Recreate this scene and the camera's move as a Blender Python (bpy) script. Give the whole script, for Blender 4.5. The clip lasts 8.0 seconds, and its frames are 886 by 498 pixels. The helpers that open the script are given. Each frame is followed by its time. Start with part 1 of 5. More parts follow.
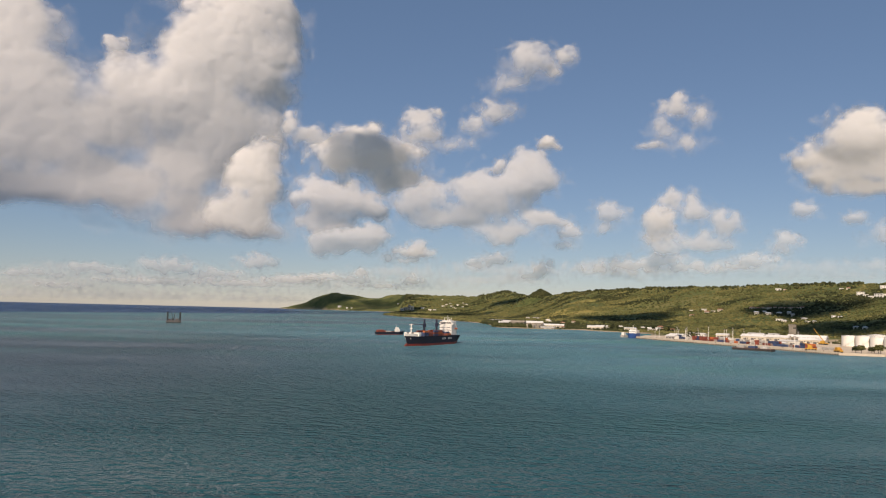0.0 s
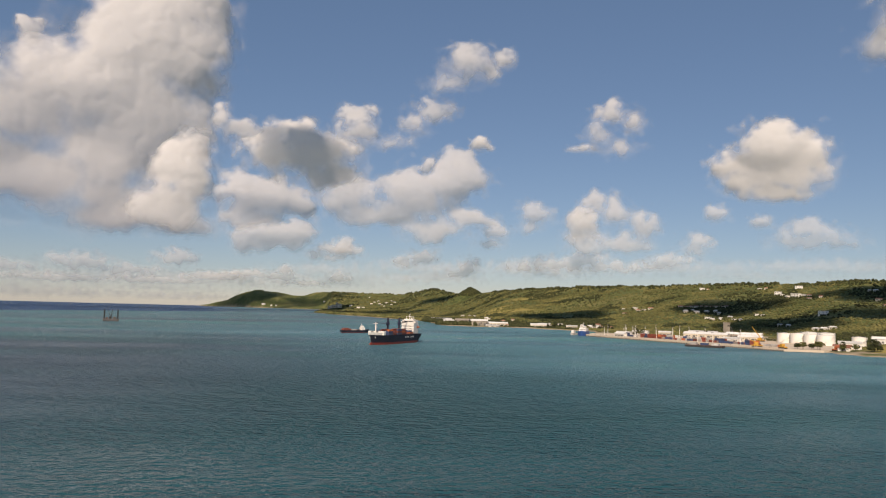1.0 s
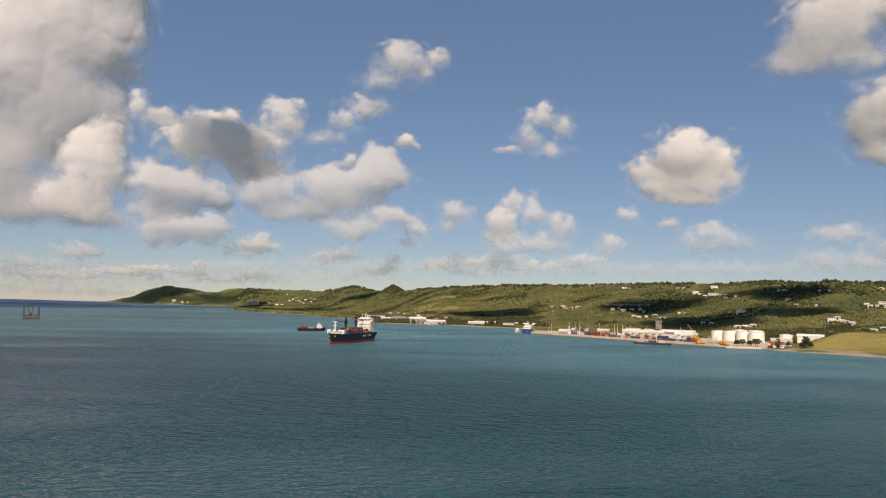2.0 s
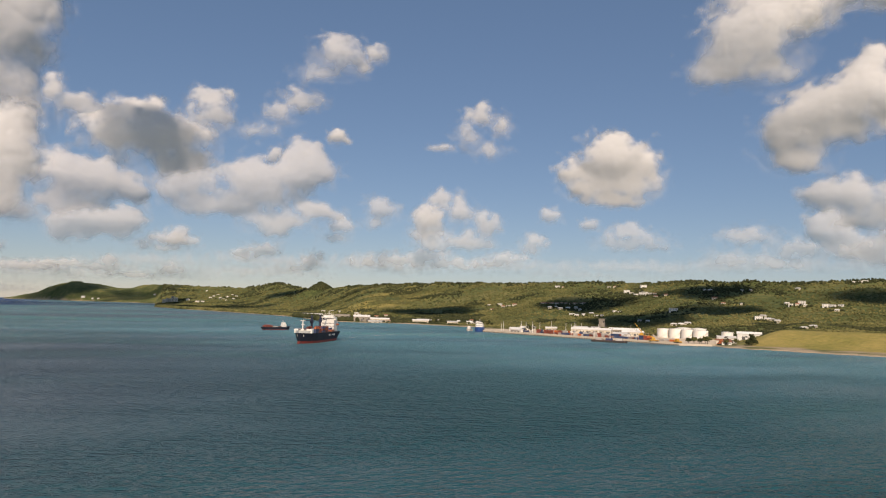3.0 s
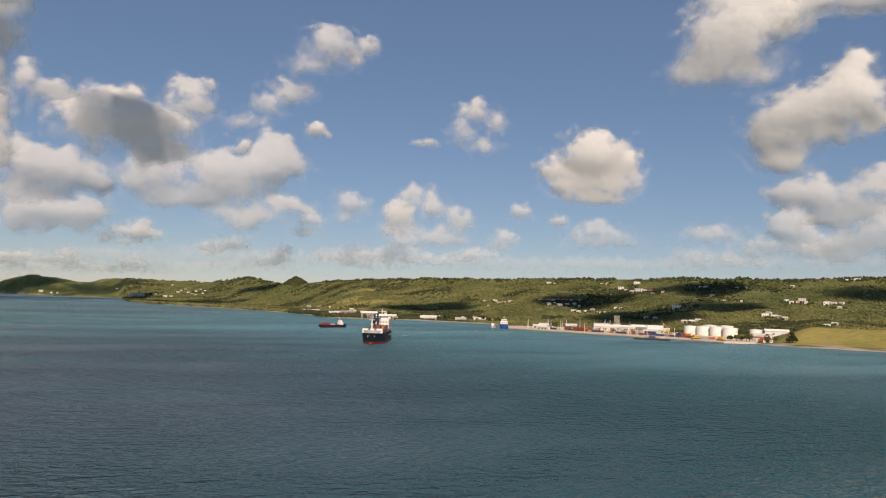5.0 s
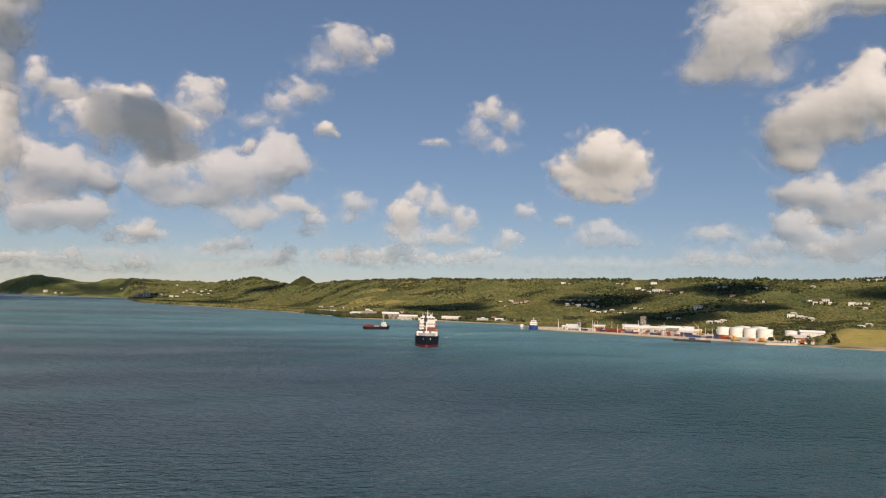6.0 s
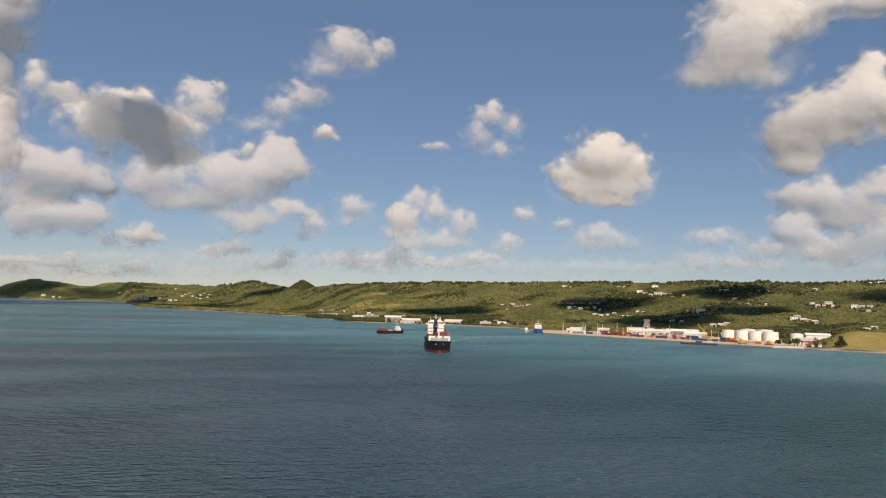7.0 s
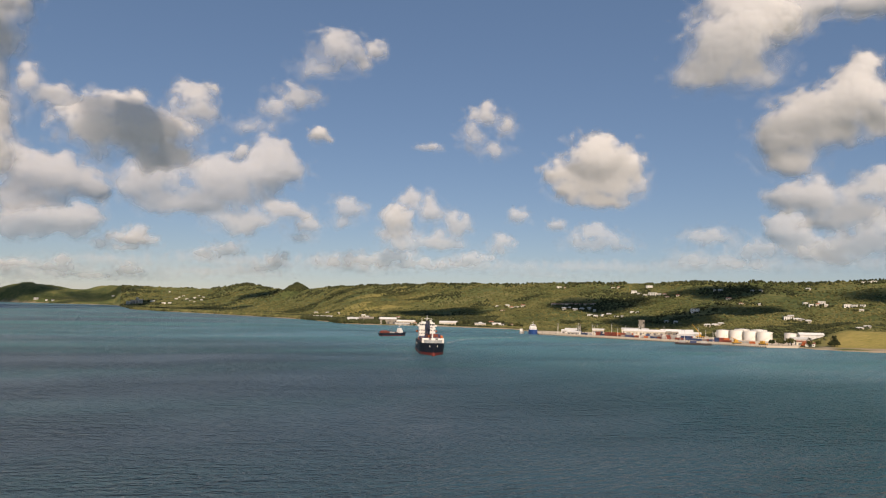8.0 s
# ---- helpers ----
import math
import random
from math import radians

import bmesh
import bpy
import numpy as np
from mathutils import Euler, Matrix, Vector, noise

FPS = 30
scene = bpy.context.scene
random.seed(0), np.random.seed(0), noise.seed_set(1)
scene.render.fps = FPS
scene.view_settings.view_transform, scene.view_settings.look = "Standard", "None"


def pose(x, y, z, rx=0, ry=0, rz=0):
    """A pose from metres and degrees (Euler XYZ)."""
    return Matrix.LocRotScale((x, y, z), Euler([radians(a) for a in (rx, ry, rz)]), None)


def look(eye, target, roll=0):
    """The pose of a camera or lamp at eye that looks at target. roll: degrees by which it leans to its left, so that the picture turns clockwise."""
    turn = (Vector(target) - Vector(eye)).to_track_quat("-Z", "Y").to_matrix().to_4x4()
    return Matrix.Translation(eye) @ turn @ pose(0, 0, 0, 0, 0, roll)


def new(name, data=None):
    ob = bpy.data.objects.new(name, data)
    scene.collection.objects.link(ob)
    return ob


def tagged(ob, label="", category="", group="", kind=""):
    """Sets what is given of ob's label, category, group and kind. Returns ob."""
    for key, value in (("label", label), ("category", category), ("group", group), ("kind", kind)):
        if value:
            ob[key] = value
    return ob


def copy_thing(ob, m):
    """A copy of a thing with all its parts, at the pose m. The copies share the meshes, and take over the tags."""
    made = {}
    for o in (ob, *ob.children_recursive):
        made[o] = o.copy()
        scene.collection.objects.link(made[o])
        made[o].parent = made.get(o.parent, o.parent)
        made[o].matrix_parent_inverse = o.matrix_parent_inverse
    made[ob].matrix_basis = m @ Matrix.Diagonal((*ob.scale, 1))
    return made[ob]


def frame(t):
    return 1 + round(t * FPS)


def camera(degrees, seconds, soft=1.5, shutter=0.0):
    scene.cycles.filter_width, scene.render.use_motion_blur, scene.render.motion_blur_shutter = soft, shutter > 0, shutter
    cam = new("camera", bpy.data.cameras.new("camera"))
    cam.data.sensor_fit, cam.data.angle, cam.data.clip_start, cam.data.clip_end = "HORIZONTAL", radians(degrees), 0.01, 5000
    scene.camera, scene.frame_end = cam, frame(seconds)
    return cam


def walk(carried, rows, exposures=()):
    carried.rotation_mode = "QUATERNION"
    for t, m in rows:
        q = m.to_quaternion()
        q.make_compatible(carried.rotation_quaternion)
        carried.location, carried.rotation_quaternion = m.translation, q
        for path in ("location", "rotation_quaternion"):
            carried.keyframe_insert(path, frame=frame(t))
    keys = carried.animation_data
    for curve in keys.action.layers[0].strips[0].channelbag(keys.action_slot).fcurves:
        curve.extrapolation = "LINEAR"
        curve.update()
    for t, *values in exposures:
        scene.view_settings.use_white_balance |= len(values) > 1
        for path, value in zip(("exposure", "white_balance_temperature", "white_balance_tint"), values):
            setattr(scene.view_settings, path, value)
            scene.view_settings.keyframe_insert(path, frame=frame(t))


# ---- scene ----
cam = camera(66.0, 8.0, soft=1.15)
# seconds, x, y, z, yaw, pitch, lean
ROWS = [
    (0, 0.00, 0.00, 26.36, 0.31, 4.98, -1.34),
    (0.5, -18.69, -2.70, 26.33, -2.49, 4.93, -1.37),
    (1, -37.58, -3.16, 26.30, -6.29, 4.94, -1.44),
    (1.5, -56.40, -1.54, 26.27, -9.94, 4.92, -1.51),
    (2, -74.97, 1.95, 26.24, -13.53, 4.90, -1.60),
    (2.5, -93.15, 7.09, 26.21, -17.02, 4.88, -1.68),
    (3, -110.86, 13.67, 26.17, -20.27, 4.87, -1.73),
    (3.5, -128.07, 21.48, 26.14, -23.23, 4.87, -1.73),
    (4, -144.78, 30.31, 26.11, -23.98, 4.76, -1.83),
    (4.5, -161.02, 39.97, 26.08, -23.83, 4.64, -1.87),
    (5, -176.86, 50.28, 26.05, -23.79, 4.55, -1.86),
    (5.5, -192.38, 61.07, 26.02, -23.84, 4.51, -1.83),
    (6, -204.50, 69.84, 25.99, -23.86, 4.55, -1.86),
    (6.25, -208.14, 72.53, 25.99, -23.82, 4.61, -1.95),
    (6.5, -210.20, 74.05, 25.98, -23.81, 4.67, -1.99),
    (7, -210.71, 74.42, 25.98, -24.06, 4.83, -1.74),
    (7.5, -210.71, 74.42, 25.98, -24.29, 4.92, -1.59),
    (8, -210.71, 74.42, 25.98, -24.51, 4.97, -1.46),
]
walk(cam, [(t, pose(x, y, z, 0, 0, yaw) @ pose(0, 0, 0, 90 + pitch) @ pose(0, 0, 0, 0, 0, -lean)) for t, x, y, z, yaw, pitch, lean in ROWS],
     [(0, 0.14, 6800, 19), (8, 0.14, 6800, 19)])

# ---- daylight ----
SUN_AZ, SUN_EL = -160.0, 39.0       # degrees east of the y axis, over the horizon
world = bpy.data.worlds.new("sky")
scene.world = world
world.use_nodes = True
wn, wl = world.node_tree.nodes, world.node_tree.links
sky = wn.new("ShaderNodeTexSky")
sky.sky_type, sky.sun_disc = "NISHITA", False
sky.sun_elevation, sky.sun_rotation = radians(SUN_EL), radians(SUN_AZ)
sky.air_density, sky.dust_density, sky.ozone_density, sky.altitude = 1.05, 0.0, 3.0, 30
air = wn.new("ShaderNodeMix")      # humid haze all over the sky
air.data_type = "RGBA"
air.inputs[0].default_value, air.inputs[7].default_value = 0.50, (1.05, 2.0, 3.3, 1)
wl.new(sky.outputs["Color"], air.inputs[6])
wl.new(air.outputs[2], wn["Background"].inputs["Color"])
wn["Background"].inputs["Strength"].default_value = 0.085
lamp = bpy.data.lights.new("sun", "SUN")
lamp.energy, lamp.angle, lamp.color = 4.5, radians(0.6), (1.0, 0.87, 0.69)
sun = new("sun", lamp)
SUN_WAY = Vector((math.sin(radians(SUN_AZ)) * math.cos(radians(SUN_EL)), math.cos(radians(SUN_AZ)) * math.cos(radians(SUN_EL)), math.sin(radians(SUN_EL))))
sun.matrix_world = look(SUN_WAY * 900, (0, 0, 0))


# ---- materials ----
def surface(name, base, other=None, scale=1.0, rough=0.7, metal=0.0, bump=0.15, fine=9.0, spec=0.4, spread=0.5, per_piece=0.0, islands=False):
    """A painted, weathered or grown surface: two colours mixed by coarse and fine noise, with relief."""
    m = bpy.data.materials.new(name)
    m.use_nodes = True
    n, l = m.node_tree.nodes, m.node_tree.links
    b = n["Principled BSDF"]
    b.inputs["Roughness"].default_value, b.inputs["Metallic"].default_value = rough, metal
    b.inputs["Specular IOR Level"].default_value = spec
    co = n.new("ShaderNodeTexCoord")
    big, small = n.new("ShaderNodeTexNoise"), n.new("ShaderNodeTexNoise")
    big.inputs["Scale"].default_value, small.inputs["Scale"].default_value = scale, scale * fine
    big.inputs["Detail"].default_value, small.inputs["Detail"].default_value = 4, 3
    for t in (big, small):
        l.new(co.outputs["Object"], t.inputs["Vector"])
    mixf = n.new("ShaderNodeMath")
    mixf.operation = "MULTIPLY_ADD"
    l.new(small.outputs["Fac"], mixf.inputs[0])
    mixf.inputs[1].default_value = 0.5
    l.new(big.outputs["Fac"], mixf.inputs[2])
    ramp = n.new("ShaderNodeMapRange")
    ramp.inputs["From Min"].default_value, ramp.inputs["From Max"].default_value = 0.75 - spread * 0.4, 0.75 + spread * 0.4
    l.new(mixf.outputs[0], ramp.inputs["Value"])
    mix = n.new("ShaderNodeMix")
    mix.data_type = "RGBA"
    other = other or tuple(c * 0.72 for c in base)
    mix.inputs[6].default_value, mix.inputs[7].default_value = (*base, 1), (*other, 1)
    l.new(ramp.outputs[0], mix.inputs[0])
    out = mix.outputs[2]
    if per_piece:
        hs = n.new("ShaderNodeHueSaturation")
        src = n.new("ShaderNodeNewGeometry").outputs["Random Per Island"] if islands else n.new("ShaderNodeObjectInfo").outputs["Random"]
        mr = n.new("ShaderNodeMapRange")
        mr.inputs["To Min"].default_value, mr.inputs["To Max"].default_value = 1 - per_piece, 1 + per_piece
        l.new(src, mr.inputs["Value"])
        l.new(mr.outputs[0], hs.inputs["Value"])
        l.new(out, hs.inputs["Color"])
        out = hs.outputs["Color"]
    l.new(out, b.inputs["Base Color"])
    if bump:
        bp = n.new("ShaderNodeBump")
        bp.inputs["Strength"].default_value, bp.inputs["Distance"].default_value = bump, 0.15 / max(scale, 0.05)
        l.new(mixf.outputs[0], bp.inputs["Height"])
        l.new(bp.outputs[0], b.inputs["Normal"])
    return m


def math_node(n, l, op, a, b=None, c=None):
    k = n.new("ShaderNodeMath")
    k.operation = op
    for i, v in enumerate((a, b, c)):
        if v is None:
            continue
        if isinstance(v, (int, float)):
            k.inputs[i].default_value = v
        else:
            l.new(v, k.inputs[i])
    return k.outputs[0]


def sea_material():
    """Lagoon water: teal over sand, slate over weed and in a western patch, blue beyond the reef; wind ripples of three
    sizes.
    """
    m = bpy.data.materials.new("sea_water")
    m.use_nodes = True
    n, l = m.node_tree.nodes, m.node_tree.links
    b = n["Principled BSDF"]
    co = n.new("ShaderNodeNewGeometry").outputs["Position"]

    def noise_at(sx, sy, detail=3.0, rot=0.0, rough=0.5):
        mp = n.new("ShaderNodeMapping")
        mp.inputs["Scale"].default_value = (sx, sy, 1)
        mp.inputs["Rotation"].default_value = (0, 0, rot)
        l.new(co, mp.inputs["Vector"])
        t = n.new("ShaderNodeTexNoise")
        t.inputs["Scale"].default_value, t.inputs["Detail"].default_value, t.inputs["Roughness"].default_value = 1.0, detail, rough
        l.new(mp.outputs[0], t.inputs["Vector"])
        return t.outputs["Fac"]

    def band(v, lo, hi):
        r = n.new("ShaderNodeMapRange")
        r.interpolation_type = "SMOOTHSTEP"
        r.inputs["From Min"].default_value, r.inputs["From Max"].default_value = lo, hi
        l.new(v, r.inputs["Value"])
        return r.outputs[0]

    def blend(f, a, c):
        k = n.new("ShaderNodeMix")
        k.data_type = "RGBA"
        l.new(f, k.inputs[0])
        for i, v in ((6, a), (7, c)):
            if isinstance(v, tuple):
                k.inputs[i].default_value = (*v, 1)
            else:
                l.new(v, k.inputs[i])
        return k.outputs[2]
    xyz = n.new("ShaderNodeSeparateXYZ")
    l.new(co, xyz.inputs[0])
    # depth shelves off from the shore into the lagoon and again beyond the reef
    wob = noise_at(0.0022, 0.0022, 4, 0.3)
    along = math_node(n, l, "MULTIPLY_ADD", wob, 260.0, math_node(n, l, "MULTIPLY_ADD", xyz.outputs["X"], 0.8, xyz.outputs["Y"]))
    shallow = band(along, 170, 700)
    weed = band(noise_at(0.0035, 0.0075, 5, 0.25, 0.6), 0.47, 0.62)
    # a broad slate patch lies west of the channel
    west = band(math_node(n, l, "MULTIPLY_ADD", wob, 260.0, math_node(n, l, "MULTIPLY", xyz.outputs["X"], -1.0)), 60, 330)
    slate_patch = math_node(n, l, "MULTIPLY", west, band(math_node(n, l, "MULTIPLY_ADD", wob, 300.0, xyz.outputs["Y"]), 230, 400))
    slate_patch = math_node(n, l, "MULTIPLY", slate_patch, math_node(n, l, "SUBTRACT", 1.0, band(math_node(n, l, "MULTIPLY_ADD", wob, 300.0, xyz.outputs["Y"]), 640, 800)))
    streak = band(noise_at(0.0016, 0.011, 5, 0.12, 0.6), 0.50, 0.66)
    outer = math_node(n, l, "ADD", math_node(n, l, "MULTIPLY", xyz.outputs["X"], -0.88), math_node(n, l, "MULTIPLY", xyz.outputs["Y"], 0.47))
    outer = math_node(n, l, "MULTIPLY_ADD", wob, 220.0, outer)
    open_sea = band(math_node(n, l, "ADD", math_node(n, l, "MULTIPLY", xyz.outputs["X"], -1.0), math_node(n, l, "MULTIPLY", xyz.outputs["Y"], -0.2)), -50, 150)
    reef = math_node(n, l, "MULTIPLY", band(outer, 1420, 1560), open_sea)
    col = blend(shallow, (0.012, 0.066, 0.079), (0.092, 0.222, 0.264))
    col = blend(math_node(n, l, "MULTIPLY", weed, 0.5), col, (0.034, 0.088, 0.112))
    col = blend(math_node(n, l, "MULTIPLY", slate_patch, 0.8), col, (0.046, 0.068, 0.096))
    col = blend(math_node(n, l, "MULTIPLY", math_node(n, l, "MULTIPLY", streak, shallow), 0.6), col, (0.075, 0.24, 0.21))
    # sand and weed lie in long alternating bands over the wide western shelf
    shelf = band(math_node(n, l, "MULTIPLY_ADD", wob, 300.0, math_node(n, l, "MULTIPLY_ADD", xyz.outputs["Y"], 0.35, math_node(n, l, "MULTIPLY", xyz.outputs["X"], -1.0))), 330, 800)
    lanes = band(noise_at(0.0009, 0.0075, 5, 0.06, 0.6), 0.44, 0.58)
    col = blend(math_node(n, l, "MULTIPLY", shelf, 0.75), col, blend(lanes, (0.088, 0.118, 0.140), (0.085, 0.205, 0.205)))
    col = blend(reef, col, (0.024, 0.055, 0.125))
    body, gloss, mix, fr = n.new("ShaderNodeBsdfDiffuse"), n.new("ShaderNodeBsdfGlossy"), n.new("ShaderNodeMixShader"), n.new("ShaderNodeFresnel")
    n.remove(b)
    l.new(col, body.inputs["Color"])
    gloss.inputs["Roughness"].default_value, fr.inputs["IOR"].default_value = 0.22, 1.33
    # the slopes of the waves keep the far water from turning into a mirror
    l.new(math_node(n, l, "MULTIPLY", fr.outputs[0], 0.85), mix.inputs[0])
    l.new(body.outputs[0], mix.inputs[1])
    l.new(gloss.outputs[0], mix.inputs[2])
    l.new(mix.outputs[0], n["Material Output"].inputs["Surface"])
    h = math_node(n, l, "MULTIPLY", noise_at(0.27, 0.60, 3, 0.85), 1.15)
    h = math_node(n, l, "MULTIPLY_ADD", noise_at(0.07, 0.16, 2, 0.7), 0.9, h)
    h = math_node(n, l, "MULTIPLY_ADD", noise_at(0.8, 1.4, 2, 0.6), 0.35, h)
    calm = band(noise_at(0.006, 0.016, 4, 0.4), 0.35, 0.62)
    bp = n.new("ShaderNodeBump")
    l.new(math_node(n, l, "MULTIPLY_ADD", calm, 0.55, 0.45), bp.inputs["Strength"])
    bp.inputs["Distance"].default_value = 3.3
    l.new(h, bp.inputs["Height"])
    for k in (body, gloss, fr):
        l.new(bp.outputs[0], k.inputs["Normal"])
    return m


def cloud_material():
    """White droplets: bright diffuse scatter with light let through, thinning out by the body's own density."""
    m = bpy.data.materials.new("cloud_vapour")
    m.use_nodes = True
    n, l = m.node_tree.nodes, m.node_tree.links
    n.remove(n["Principled BSDF"])
    out = n["Material Output"]
    d, t, clear = n.new("ShaderNodeBsdfDiffuse"), n.new("ShaderNodeBsdfTranslucent"), n.new("ShaderNodeBsdfTransparent")
    d.inputs["Color"].default_value, t.inputs["Color"].default_value = (0.80, 0.79, 0.77, 1), (0.80, 0.79, 0.77, 1)
    body, mix = n.new("ShaderNodeMixShader"), n.new("ShaderNodeMixShader")
    body.inputs[0].default_value = 0.46
    l.new(d.outputs[0], body.inputs[1])
    l.new(t.outputs[0], body.inputs[2])
    at = n.new("ShaderNodeAttribute")
    at.attribute_name = "vapour"
    l.new(at.outputs["Fac"], mix.inputs[0])
    l.new(clear.outputs[0], mix.inputs[1])
    l.new(body.outputs[0], mix.inputs[2])
    l.new(mix.outputs[0], out.inputs["Surface"])
    return m


def land_material():
    """Scrub hills: dark and olive bush, dry grass where the cover says so."""
    m = bpy.data.materials.new("hill_cover")
    m.use_nodes = True
    n, l = m.node_tree.nodes, m.node_tree.links
    b = n["Principled BSDF"]
    b.inputs["Roughness"].default_value, b.inputs["Specular IOR Level"].default_value = 0.9, 0.15
    co = n.new("ShaderNodeNewGeometry").outputs["Position"]

    def tex(scale, detail, rough=0.6):
        t = n.new("ShaderNodeTexNoise")
        t.inputs["Scale"].default_value, t.inputs["Detail"].default_value, t.inputs["Roughness"].default_value = scale, detail, rough
        l.new(co, t.inputs["Vector"])
        return t.outputs["Fac"]
    ramp = n.new("ShaderNodeValToRGB")
    l.new(math_node(n, l, "MULTIPLY_ADD", tex(0.09, 4), 0.55, math_node(n, l, "MULTIPLY", tex(0.011, 4), 0.6)), ramp.inputs["Fac"])
    e = ramp.color_ramp.elements
    e[0].position, e[0].color = 0.40, (0.042, 0.058, 0.019, 1)
    e[1].position, e[1].color = 0.76, (0.20, 0.175, 0.065, 1)
    mid = e.new(0.57)
    mid.color = (0.096, 0.112, 0.037, 1)
    grass = n.new("ShaderNodeValToRGB")
    l.new(math_node(n, l, "MULTIPLY_ADD", tex(0.25, 4), 0.4, math_node(n, l, "MULTIPLY", tex(0.02, 4), 0.6)), grass.inputs["Fac"])
    g = grass.color_ramp.elements
    g[0].position, g[0].color = 0.36, (0.19, 0.18, 0.045, 1)
    g[1].position, g[1].color = 0.66, (0.36, 0.28, 0.09, 1)
    cover = n.new("ShaderNodeAttribute")
    cover.attribute_name = "cover"
    sand = n.new("ShaderNodeAttribute")
    sand.attribute_name = "sand"
    mix = n.new("ShaderNodeMix")
    mix.data_type = "RGBA"
    l.new(cover.outputs["Fac"], mix.inputs[0])
    l.new(ramp.outputs[0], mix.inputs[6])
    l.new(grass.outputs[0], mix.inputs[7])
    mix2 = n.new("ShaderNodeMix")
    mix2.data_type = "RGBA"
    l.new(sand.outputs["Fac"], mix2.inputs[0])
    l.new(mix.outputs[2], mix2.inputs[6])
    mix2.inputs[7].default_value = (0.36, 0.29, 0.20, 1)
    l.new(mix2.outputs[2], b.inputs["Base Color"])
    bp = n.new("ShaderNodeBump")
    bp.inputs["Strength"].default_value, bp.inputs["Distance"].default_value = 0.8, 3.0
    l.new(tex(0.16, 5), bp.inputs["Height"])
    l.new(bp.outputs[0], b.inputs["Normal"])
    return m


def wake_material():
    """Foam in broken threads with clear water between."""
    m = surface("broken_foam", (0.55, 0.62, 0.62), (0.35, 0.45, 0.46), 0.3, 0.6)
    n, l = m.node_tree.nodes, m.node_tree.links
    t = n.new("ShaderNodeTexNoise")
    t.inputs["Scale"].default_value, t.inputs["Detail"].default_value = 0.12, 5
    l.new(n.new("ShaderNodeNewGeometry").outputs["Position"], t.inputs["Vector"])
    r = n.new("ShaderNodeMapRange")
    r.inputs["From Min"].default_value, r.inputs["From Max"].default_value, r.inputs["To Max"].default_value = 0.34, 0.66, 0.55
    l.new(t.outputs["Fac"], r.inputs["Value"])
    l.new(r.outputs[0], n["Principled BSDF"].inputs["Alpha"])
    return m


